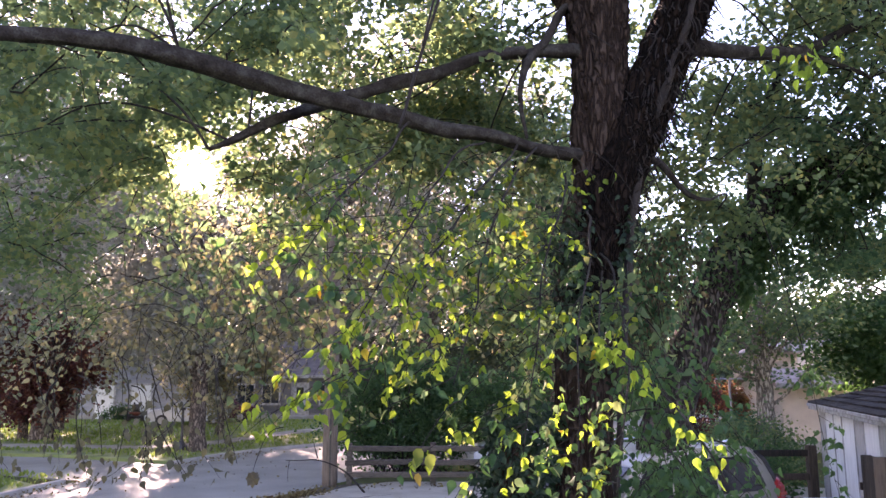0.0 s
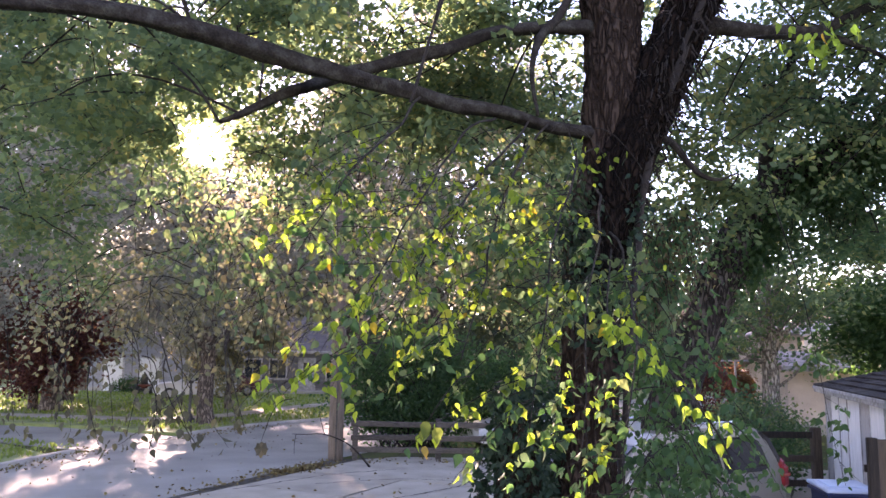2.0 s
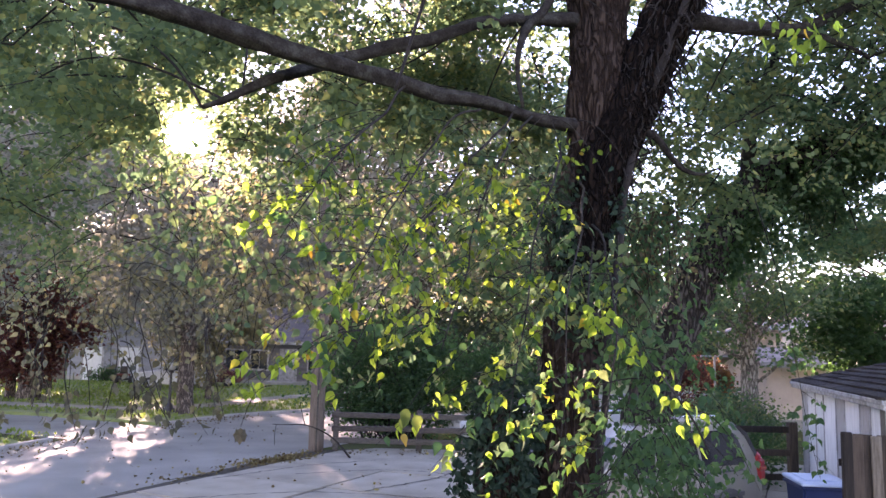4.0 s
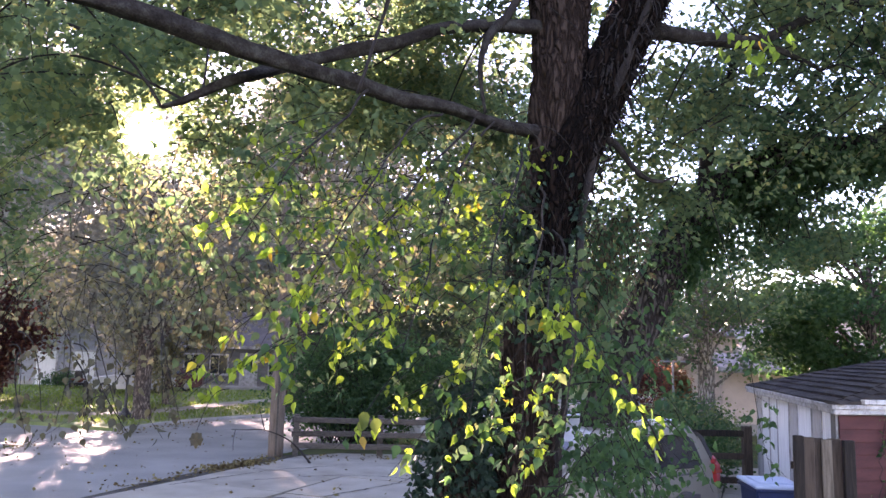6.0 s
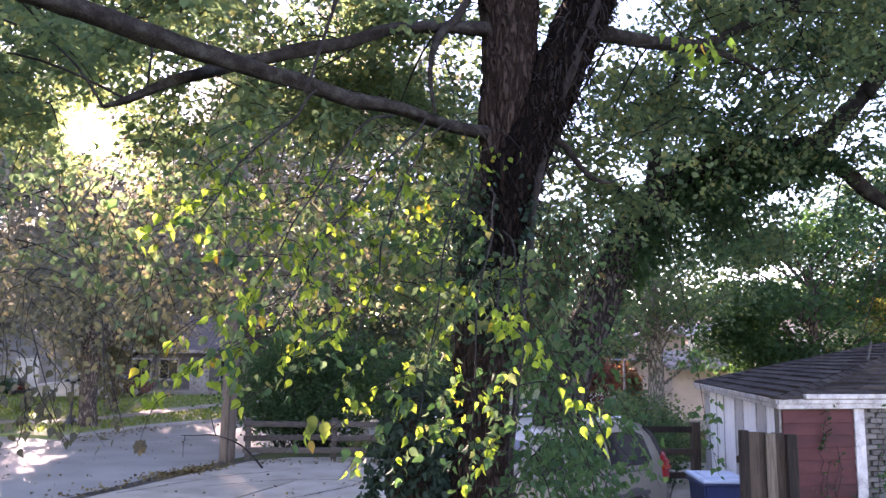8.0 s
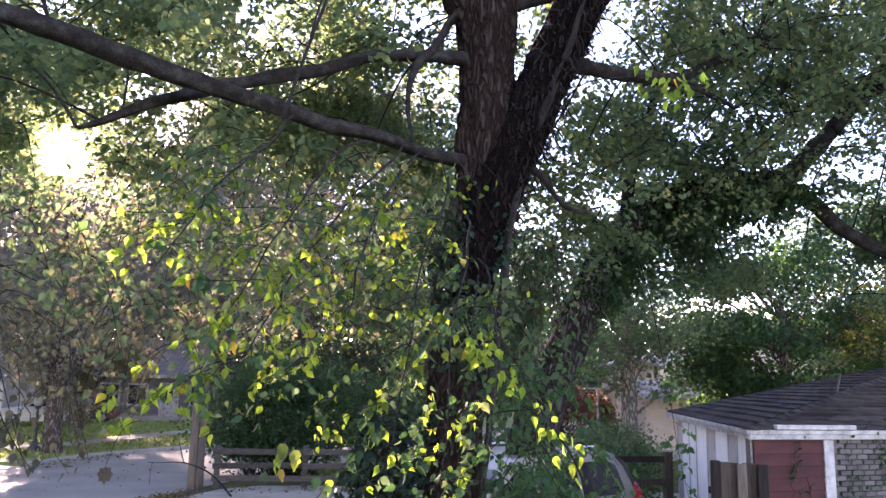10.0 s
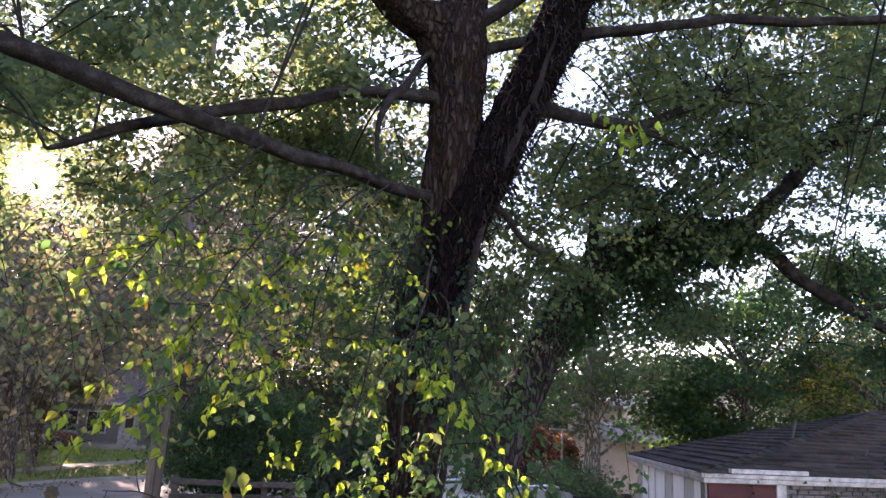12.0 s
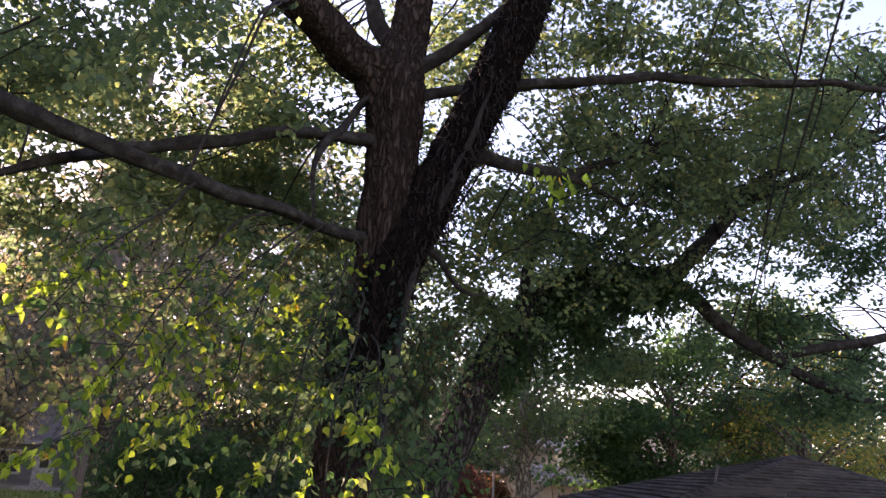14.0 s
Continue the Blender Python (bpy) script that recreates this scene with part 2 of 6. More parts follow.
M = {
    "bark": bark_material("bark", (0.019, 0.013, 0.0105), (0.036, 0.025, 0.02), (0.052, 0.038, 0.031)),
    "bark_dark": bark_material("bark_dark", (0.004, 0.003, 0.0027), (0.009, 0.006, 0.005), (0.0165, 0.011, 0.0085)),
    "bark_grey": bark_material("bark_grey", (0.016, 0.014, 0.013), (0.042, 0.038, 0.035), (0.085, 0.077, 0.07), 0.8),
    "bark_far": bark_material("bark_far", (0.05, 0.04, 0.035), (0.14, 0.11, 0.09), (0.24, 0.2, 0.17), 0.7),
    "bark_pale": bark_material("bark_pale", (0.12, 0.1, 0.08), (0.28, 0.24, 0.19), (0.42, 0.37, 0.3), 0.8),
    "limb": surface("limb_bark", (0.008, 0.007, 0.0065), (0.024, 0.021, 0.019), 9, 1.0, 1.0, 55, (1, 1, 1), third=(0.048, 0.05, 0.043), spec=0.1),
    "vine": surface("vine_stem", (0.007, 0.0055, 0.005), (0.018, 0.0135, 0.011), 12, 0.9, 0.5, 90),
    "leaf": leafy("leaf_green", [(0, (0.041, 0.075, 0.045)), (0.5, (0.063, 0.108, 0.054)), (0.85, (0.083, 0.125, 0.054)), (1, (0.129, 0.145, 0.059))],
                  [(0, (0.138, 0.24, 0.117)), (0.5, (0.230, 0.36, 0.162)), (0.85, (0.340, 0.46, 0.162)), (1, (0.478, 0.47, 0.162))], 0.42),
    # brighter, more see-through leaf colour that stands for low sun on the leaf
    "leaf_sun_tint": leafy("leaf_sunlit_tint", [(0, (0.06, 0.1, 0.025)), (0.7, (0.09, 0.14, 0.03)), (1, (0.16, 0.15, 0.03))],
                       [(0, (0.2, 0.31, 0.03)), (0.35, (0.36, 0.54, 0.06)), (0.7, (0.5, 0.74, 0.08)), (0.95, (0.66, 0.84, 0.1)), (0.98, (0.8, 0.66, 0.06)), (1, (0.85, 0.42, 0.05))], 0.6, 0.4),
    "leaf_deep": leafy("leaf_deep", [(0, (0.028, 0.07, 0.038)), (0.6, (0.040, 0.1, 0.047)), (1, (0.072, 0.135, 0.059))],
                       [(0, (0.072, 0.19, 0.094)), (0.7, (0.136, 0.3, 0.140)), (1, (0.256, 0.39, 0.164))], 0.38),
    # leaf colour lightened and greyed to stand for haze before the far trees
    "leaf_hazed": leafy("leaf_hazed", [(0, (0.1, 0.105, 0.096)), (0.6, (0.135, 0.14, 0.126)), (1, (0.18, 0.175, 0.156))],
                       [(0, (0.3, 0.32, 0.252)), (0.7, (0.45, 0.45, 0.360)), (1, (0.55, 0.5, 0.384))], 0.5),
    "leaf_fine": leafy("leaf_fine", [(0, (0.09, 0.1, 0.056)), (0.7, (0.14, 0.14, 0.075)), (1, (0.2, 0.17, 0.075))],
                       [(0, (0.28, 0.28, 0.163)), (0.8, (0.44, 0.4, 0.225)), (1, (0.55, 0.42, 0.200))], 0.4),
    "leaf_dull": leafy("leaf_dull_olive", [(0, (0.055, 0.055, 0.042)), (0.6, (0.08, 0.085, 0.058)), (1, (0.12, 0.105, 0.072))],
                       [(0, (0.12, 0.1, 0.052)), (1, (0.25, 0.24, 0.091))], 0.25, 0.6),
    "leaf_yellow": leafy("leaf_yellowing", [(0, (0.06, 0.095, 0.03)), (0.6, (0.11, 0.125, 0.035)), (1, (0.24, 0.16, 0.04))],
                         [(0, (0.2, 0.3, 0.06)), (0.6, (0.36, 0.38, 0.08)), (1, (0.65, 0.42, 0.08))]),
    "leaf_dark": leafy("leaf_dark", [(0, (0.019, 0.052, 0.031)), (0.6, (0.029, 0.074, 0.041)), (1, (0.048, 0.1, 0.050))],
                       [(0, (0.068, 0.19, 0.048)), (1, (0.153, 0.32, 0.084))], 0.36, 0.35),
    "leaf_ivy": leafy("leaf_ivy", [(0, (0.014, 0.03, 0.022)), (0.7, (0.025, 0.05, 0.034)), (1, (0.04, 0.07, 0.045))], [(0, (0.03, 0.08, 0.03)), (1, (0.06, 0.14, 0.05))], 0.14),
    "leaf_wood": leafy("leaf_far_wood", [(0, (0.035, 0.055, 0.036)), (0.6, (0.055, 0.08, 0.047)), (1, (0.08, 0.1, 0.058))],
                       [(0, (0.08, 0.13, 0.052)), (1, (0.16, 0.2, 0.078))], 0.12, 0.8),
    "leaf_red": leafy("leaf_red", [(0, (0.05, 0.02, 0.024)), (0.6, (0.1, 0.035, 0.035)), (1, (0.15, 0.07, 0.04))],
                      [(0, (0.16, 0.05, 0.05)), (1, (0.3, 0.12, 0.06))], 0.3),
    "leaf_orange": leafy("leaf_orange", [(0, (0.11, 0.045, 0.035)), (0.5, (0.16, 0.085, 0.04)), (1, (0.2, 0.14, 0.05))],
                         [(0, (0.24, 0.08, 0.05)), (1, (0.38, 0.22, 0.07))]),
    "litter": leafy("fallen_leaf", [(0, (0.09, 0.06, 0.03)), (0.6, (0.17, 0.13, 0.06)), (1, (0.26, 0.22, 0.09))],
                    [(0, (0.12, 0.08, 0.03)), (1, (0.25, 0.18, 0.06))], 0.1, 0.8),
    "grass": surface("grass", (0.08, 0.11, 0.035), (0.15, 0.19, 0.06), 1.2, 0.9, 0.8, 45, third=(0.23, 0.23, 0.1)),
    "blade": leafy("grass_blade", [(0, (0.08, 0.12, 0.035)), (1, (0.16, 0.2, 0.07))], [(0, (0.2, 0.35, 0.05)), (1, (0.4, 0.5, 0.1))], 0.4),
    "dirt": surface("ground_soil", (0.06, 0.055, 0.035), (0.09, 0.1, 0.045), 0.8, 1.0, 0.8, 25, third=(0.08, 0.11, 0.035), spec=0.0),
    "asphalt": surface("asphalt", (0.15, 0.144, 0.122), (0.2, 0.192, 0.163), 0.7, 0.75, 0.4, 160, third=(0.26, 0.25, 0.212)),
    "concrete": surface("concrete", (0.18, 0.158, 0.118), (0.27, 0.241, 0.185), 1.3, 0.85, 0.4, 120, third=(0.335, 0.3, 0.236), object_random=0.18),
    "kerb": surface("kerb_concrete", (0.22, 0.21, 0.19), (0.36, 0.34, 0.3), 2.5, 0.9, 0.5, 80),
    "joint": surface("joint_soil", (0.025, 0.022, 0.018), (0.07, 0.06, 0.04), 8, 1.0, 0.6, 50),
    "pole": surface("pole_wood", (0.07, 0.052, 0.04), (0.17, 0.135, 0.105), 5, 0.9, 0.7, 60, (6, 6, 0.5)),
    "greywood": surface("weathered_wood", (0.03, 0.027, 0.023), (0.095, 0.083, 0.07), 4, 0.9, 0.6, 60, (2, 2, 8), object_random=0.2),
    "brownwood": surface("stained_fence_wood", (0.012, 0.009, 0.007), (0.036, 0.026, 0.019), 5, 0.95, 0.6, 70, (7, 7, 0.6), third=(0.068, 0.05, 0.036), object_random=0.5),
    "palewood": surface("bleached_fence_wood", (0.05, 0.04, 0.03), (0.12, 0.1, 0.075), 5, 0.95, 0.6, 70, (7, 7, 0.6), third=(0.18, 0.15, 0.115)),
    "white": surface("chalky_white_paint", (0.5, 0.51, 0.5), (0.66, 0.67, 0.66), 3, 0.6, 0.25, 40, (3, 3, 0.7), third=(0.76, 0.76, 0.75), object_random=0.08),
    "trim": surface("trim_white_paint", (0.12, 0.115, 0.105), (0.34, 0.335, 0.325), 6, 0.7, 0.3, 50, third=(0.52, 0.515, 0.505)),
    "grey_board": surface("grey_board_paint", (0.27, 0.26, 0.25), (0.4, 0.39, 0.37), 4, 0.8, 0.3, 40, (3, 3, 0.8)),
    "red": surface("barn_red_paint", (0.024, 0.006, 0.006), (0.052, 0.011, 0.011), 3, 0.8, 0.35, 50, (0.7, 0.7, 3), third=(0.075, 0.02, 0.018), object_random=0.2),
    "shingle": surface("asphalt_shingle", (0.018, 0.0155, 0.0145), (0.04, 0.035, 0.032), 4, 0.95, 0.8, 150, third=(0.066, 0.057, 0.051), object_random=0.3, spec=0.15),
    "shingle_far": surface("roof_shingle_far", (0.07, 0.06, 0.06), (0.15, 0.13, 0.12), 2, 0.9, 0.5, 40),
    "brickwhite": surface("whitewashed_brick", (0.045, 0.043, 0.04), (0.12, 0.115, 0.107), 5, 0.85, 0.6, 60, object_random=0.35),
    "mortar": surface("mortar", (0.07, 0.067, 0.06), (0.14, 0.133, 0.12), 8, 0.95, 0.5, 60),
    "beige": surface("beige_stucco", (0.5, 0.4, 0.33), (0.68, 0.56, 0.47), 2, 0.85, 0.3, 60),
    "greyhouse": surface("grey_siding_paint", (0.2, 0.21, 0.23), (0.3, 0.31, 0.34), 2, 0.75, 0.25, 30, (0.6, 0.6, 4)),
    "bluehouse": surface("slate_siding_paint", (0.1, 0.096, 0.1), (0.165, 0.158, 0.162), 2, 0.75, 0.25, 30, (0.6, 0.6, 4)),
    "brownroof": surface("brown_roof", (0.17, 0.125, 0.105), (0.3, 0.235, 0.2), 3, 0.9, 0.5, 50),
    "glass": glassy("window_glass"),
    "carglass": glassy("tinted_car_glass", (0.01, 0.012, 0.014)),
    "vanpaint": surface("champagne_van_paint", (0.17, 0.165, 0.14), (0.22, 0.213, 0.18), 2, 0.42, 0.03, 300, metal=0.25, coat=0.3),
    "silver": surface("silver_car_paint", (0.35, 0.36, 0.37), (0.45, 0.46, 0.47), 2, 0.4, 0.0, 300, metal=0.5, coat=0.2),
    "redcar": surface("maroon_car_paint", (0.06, 0.008, 0.014), (0.09, 0.012, 0.02), 2, 0.45, 0.0, 300, coat=0.1),
    "whitecar": surface("white_car_paint", (0.5, 0.5, 0.5), (0.6, 0.6, 0.6), 2, 0.3, 0.0, 300, coat=0.7),
    "chrome": surface("chrome", (0.6, 0.6, 0.6), (0.75, 0.75, 0.75), 5, 0.2, 0.0, 90, metal=1.0),
    "rubber": surface("rubber", (0.012, 0.012, 0.012), (0.03, 0.03, 0.03), 6, 0.8, 0.3, 60),
    "plastic": surface("grey_plastic", (0.05, 0.05, 0.055), (0.09, 0.09, 0.095), 6, 0.55, 0.1, 90),
    "taillight": surface("red_lens", (0.22, 0.004, 0.008), (0.32, 0.008, 0.012), 20, 0.3, 0.05, 200, coat=0.3),
    "amber": surface("amber_lens", (0.3, 0.03, 0.015), (0.4, 0.05, 0.02), 20, 0.15, 0.05, 200, coat=0.8),
    "binblue": surface("blue_bin_plastic", (0.006, 0.018, 0.065), (0.012, 0.03, 0.1), 4, 0.4, 0.1, 80),
    "binlid": surface("pale_blue_lid", (0.3, 0.4, 0.55), (0.45, 0.55, 0.7), 5, 0.35, 0.1, 90),
    "black": surface("black_iron_paint", (0.012, 0.012, 0.014), (0.03, 0.03, 0.032), 9, 0.45, 0.2, 90),
    "globe": surface("smoky_glass_globe", (0.2, 0.2, 0.19), (0.3, 0.3, 0.28), 9, 0.3, 0.0, 90),
    "cable": surface("cable_rubber", (0.012, 0.012, 0.013), (0.03, 0.03, 0.03), 9, 0.7, 0.0, 90),
    "orange": surface("orange_paint", (0.12, 0.03, 0.018), (0.18, 0.045, 0.022), 9, 0.5, 0.0, 90),
    "steel": surface("galvanised_steel", (0.22, 0.22, 0.23), (0.34, 0.34, 0.35), 9, 0.45, 0.1, 90, metal=0.7),
}
_sm, _sn, _sl = nodes_of("sun_glow")
_se = _sn.new("ShaderNodeEmission")
_se.inputs["Color"].default_value, _se.inputs["Strength"].default_value = (1.0, 0.93, 0.8, 1), 30
_st, _sa = _sn.new("ShaderNodeBsdfTransparent"), _sn.new("ShaderNodeAddShader")
_sl.new(_se.outputs[0], _sa.inputs[0]), _sl.new(_st.outputs[0], _sa.inputs[1])
_sl.new(_sa.outputs[0], _sn["Material Output"].inputs["Surface"])
M["sunglow"] = _sm


# ---- mesh helpers ----
def mesh_ob(name, verts, faces, mat, parent=None, smooth=False, label=""):
    me = bpy.data.meshes.new(name)
    me.from_pydata([tuple(v) for v in verts], [], faces)
    me.materials.append(mat)
    if smooth:
        me.polygons.foreach_set("use_smooth", [True] * len(me.polygons))
    ob = new(name, me)
    ob.parent = parent
    if label:
        tagged(ob, label)
    return ob


def part(name, bm, mat, parent=None, label="", smooth=False):
    me = bpy.data.meshes.new(name)
    bm.to_mesh(me)
    bm.free()
    me.materials.append(mat)
    if smooth:
        me.polygons.foreach_set("use_smooth", [True] * len(me.polygons))
    ob = new(name, me)
    ob.parent = parent
    if label:
        tagged(ob, label)
    return ob


def thing(name, m, label, category, group="", kind=""):
    ob = new(name)
    ob.empty_display_size = 0.2
    ob.matrix_world = m
    return tagged(ob, label, category, group, kind)


def box(bm, c, s, rz=0.0, bevel=0.0, tilt=(0, 0)):
    r = bmesh.ops.create_cube(bm, size=1.0)
    m = Matrix.Translation(c) @ Euler((tilt[0], tilt[1], rz)).to_matrix().to_4x4() @ Matrix.Diagonal((*s, 1))
    bmesh.ops.transform(bm, matrix=m, verts=r["verts"])
    if bevel:
        es = list({e for v in r["verts"] for e in v.link_edges})
        bmesh.ops.bevel(bm, geom=es, offset=bevel, segments=1, affect="EDGES", clamp_overlap=True)
    return bm


def boxes(items, bevel=0.0):
    bm = bmesh.new()
    for it in items:
        box(bm, *it, bevel=bevel) if len(it) < 4 else box(bm, it[0], it[1], it[2], bevel, it[3])
    return bm


def cyl(bm, p0, p1, r0, r1=None, seg=12):
    p0, p1 = Vector(p0), Vector(p1)
    d = p1 - p0
    m = Matrix.Translation((p0 + p1) / 2) @ d.to_track_quat("Z", "Y").to_matrix().to_4x4()
    bmesh.ops.create_cone(bm, cap_ends=True, segments=seg, radius1=r0, radius2=r0 if r1 is None else r1, depth=d.length, matrix=m)
    return bm


def prism(bm, poly, z0, z1):
    """A flat slab on the outline poly."""
    lo = [bm.verts.new((x, y, z0)) for x, y in poly]
    hi = [bm.verts.new((x, y, z1)) for x, y in poly]
    n = len(poly)
    bm.faces.new(hi), bm.faces.new(lo[::-1])
    for i in range(n):
        bm.faces.new((lo[i], lo[(i + 1) % n], hi[(i + 1) % n], hi[i]))
    bmesh.ops.recalc_face_normals(bm, faces=bm.faces)
    return bm


def curve_through(pts, step):
    """Smooth points (x, y, z, r) between given nodes."""
    p = np.array(pts, float)
    q = np.vstack([2 * p[0] - p[1], p, 2 * p[-1] - p[-2]])
    out = []
    for i in range(1, len(q) - 2):
        a, b, c, d = q[i - 1], q[i], q[i + 1], q[i + 2]
        n = max(2, int(np.linalg.norm(c[:3] - b[:3]) / step))
        for k in range(n):
            t = k / n
            out.append(0.5 * (2 * b + (c - a) * t + (2 * a - 5 * b + 4 * c - d) * t * t + (3 * b - a - 3 * c + d) * t ** 3))
    out.append(q[-2])
    out = np.array(out)
    out[:, 3] = np.maximum(out[:, 3], 0.002)
    return out


def tube(pts, seg=10, step=0.15, rough=0.0, wobble=0.0, seed=0, furrow=0.0, closed=True):
    """Vertices and faces of a tapering, slightly knobbly limb."""
    c = curve_through(pts, step)
    n = len(c)
    if wobble:
        for i in range(1, n - 1):
            w = noise.noise_vector(Vector((c[i, 0] * 1.7 + seed, c[i, 1] * 1.7, c[i, 2] * 1.7)))
            c[i, :3] += np.array(w) * wobble
    tan = np.gradient(c[:, :3], axis=0)
    tan /= np.linalg.norm(tan, axis=1)[:, None] + 1e-9
    u = np.cross(tan[0], (0.3, 0.9, 0.2))
    u /= np.linalg.norm(u)
    verts, faces = [], []
    for i in range(n):
        u = u - tan[i] * np.dot(u, tan[i])
        u /= np.linalg.norm(u)
        v = np.cross(tan[i], u)
        for k in range(seg):
            a = 2 * math.pi * k / seg
            rr = c[i, 3]
            if rough:
                rr *= 1 + rough * noise.noise(Vector((math.cos(a) * 1.3 + seed, math.sin(a) * 1.3, i * step * 2.2)))
            if furrow:
                f = noise.noise(Vector((math.cos(a) * 5.5, math.sin(a) * 5.5 + seed, i * step * 2.4)))
                f2 = noise.noise(Vector((math.cos(a) * 13, math.sin(a) * 13 + seed, i * step * 5)))
                rr += furrow * (0.5 - 2.2 * abs(f)) + furrow * 0.5 * (0.3 - abs(f2))
            verts.append(tuple(c[i, :3] + rr * (math.cos(a) * u + math.sin(a) * v)))
    for i in range(n - 1):
        for k in range(seg):
            a, b = i * seg + k, i * seg + (k + 1) % seg
            faces.append((a, b, b + seg, a + seg))
    if closed:
        faces.append(tuple(range(seg))[::-1])
        faces.append(tuple(range((n - 1) * seg, n * seg)))
    return verts, faces


def limb(name, pts, mat, parent, seg=10, step=0.15, rough=0.15, wobble=0.0, seed=0, furrow=0.0, label=""):
    v, f = tube(pts, seg, step, rough, wobble, seed, furrow)
    return mesh_ob(name, v, f, mat, parent, True, label)


def many_twigs(name, segs, mat, parent, seg=4):
    """Thin twigs joined into one mesh: each a list of (x, y, z, r)."""
    vs, fs = [], []
    for s in segs:
        s = np.asarray(s, float)
        tan = np.gradient(s[:, :3], axis=0)
        base = len(vs)
        for i in range(len(s)):
            t = tan[i] / (np.linalg.norm(tan[i]) + 1e-9)
            u = np.cross(t, (0.31, 0.2, 0.93) if abs(t[2]) < 0.9 else (1, 0.1, 0))
            u /= np.linalg.norm(u)
            v = np.cross(t, u)
            for k in range(seg):
                a = 2 * math.pi * k / seg
                vs.append(tuple(s[i, :3] + s[i, 3] * (math.cos(a) * u + math.sin(a) * v)))
        for i in range(len(s) - 1):
            for k in range(seg):
                a, b = base + i * seg + k, base + i * seg + (k + 1) % seg
                fs.append((a, b, b + seg, a + seg))
    ob = mesh_ob(name, vs, fs, mat, parent, True)
    return tagged(ob, kind="stuff")


LEAF_FAR = (np.array([(0, 0, 0), (0.45, 0.34, 0.05), (1, 0, -0.08), (0.45, -0.34, 0.05)]), [(0, 1, 2, 3)])
LEAF_NEAR = (np.array([(0, 0, 0), (0.12, 0.27, 0.07), (0.4, 0.38, 0.09), (0.72, 0.2, 0.02), (1.1, 0, -0.16), (0.72, -0.2, 0.02), (0.4, -0.38, 0.09), (0.12, -0.27, 0.07), (0.45, 0, -0.03)]),
             [(0, 8, 2, 1), (8, 4, 3, 2), (8, 6, 5, 4), (0, 7, 6, 8)])


def leaf_frames(rng, n, droop, spread):
    """Random leaf directions: along the leaf, across it, and its normal."""
    a = rng.uniform(0, 2 * np.pi, n)
    d = np.stack([np.cos(a) * spread, np.sin(a) * spread, -droop + rng.normal(0, 0.35, n)], -1)
    d /= np.linalg.norm(d, axis=1)[:, None]
    r = rng.normal(0, 1, (n, 3))
    r[:, 2] += 0.6
    s = np.cross(d, r)
    s /= np.linalg.norm(s, axis=1)[:, None] + 1e-9
    return d, s, np.cross(d, s)


def leaf_cloud(name, pts, size, mat, parent, rng, near=False, droop=0.6, spread=1.0, label=""):
    """One mesh of many separate leaves at the points."""
    pts = np.asarray(pts, float)
    n = len(pts)
    shape, fs = LEAF_NEAR if near else LEAF_FAR
    d, s, w = leaf_frames(rng, n, droop, spread)
    k = size * rng.uniform(0.6, 1.25, n)
    local = shape[None] * k[:, None, None]
    v = pts[:, None] + local[..., :1] * d[:, None] + local[..., 1:2] * s[:, None] + local[..., 2:] * w[:, None]
    m = len(shape)
    v = v.reshape(-1, 3).astype(np.float32)
    fa = np.array(fs)
    idx = (np.arange(n)[:, None, None] * m + fa[None]).reshape(-1)
    me = bpy.data.meshes.new(name)
    nf = n * len(fs)
    me.vertices.add(len(v)), me.loops.add(len(idx)), me.polygons.add(nf)
    me.vertices.foreach_set("co", v.ravel())
    me.loops.foreach_set("vertex_index", idx.astype(np.int32))
    me.polygons.foreach_set("loop_start", np.arange(0, nf * 4, 4, dtype=np.int32))
    me.update(calc_edges=True)
    me.validate()
    me.materials.append(mat)
    ob = new(name, me)
    ob.parent = parent
    tagged(ob, label, kind="stuff")
    return ob


def ball_points(rng, n, c, r, hollow=0.35):
    d = rng.normal(0, 1, (n, 3))
    d /= np.linalg.norm(d, axis=1)[:, None]
    q = rng.uniform(hollow ** 3, 1, n) ** (1 / 3)
    return np.array(c) + d * q[:, None] * np.array(r)


def in_sun_lane(p):
    """True for points in the gaps between the crowns through which the low sun falls on the hanging boughs and the middle of the crown."""
    s = np.array(SUN)
    k = (p[:, 1] - 5.5) / s[1]
    x, z = p[:, 0] - k * s[0], p[:, 2] - k * s[2]
    low = (p[:, 1] > 6.2) & (x > -1.65) & (x < 1.3) & (z > 1.6) & (z < 4.0)
    k = (p[:, 1] - 10.5) / s[1]
    x, z = p[:, 0] - k * s[0], p[:, 2] - k * s[2]
    high = (p[:, 1] > 13) & (x > -0.9) & (x < 1.6) & (z > 5.0) & (z < 7.4)
    return low | high


def in_sun_gap(p):
    """True near the hole in the crowns where the sun itself shows."""
    s = np.array(SUN)
    q = p - np.array((0, 0, 2.8))
    along = q @ s
    off = np.linalg.norm(q - along[:, None] * s, axis=1)
    ragged = np.abs(np.sin(p @ np.array((12.9898, 78.233, 37.719))) * 43758.5453) % 1.0
    return (along > 4) & (off < (0.02 + 0.024 * ragged) * along)


def in_road_lane(p):
    """True in the gaps through which the sun reaches the street in blotches."""
    s = np.array(SUN)
    k = p[:, 2] / s[2]
    x, y = p[:, 0] - k * s[0], p[:, 1] - k * s[1]
    blotch = np.sin(x * 3.1 + 0.9 * y) + np.sin(y * 1.7 - x * 1.2 + 1.0)
    return (p[:, 2] > 0.5) & (np.hypot((x + 8.4) / 2.2, (y - 20.2) / 4.6) < 1) & (blotch > 0.0)


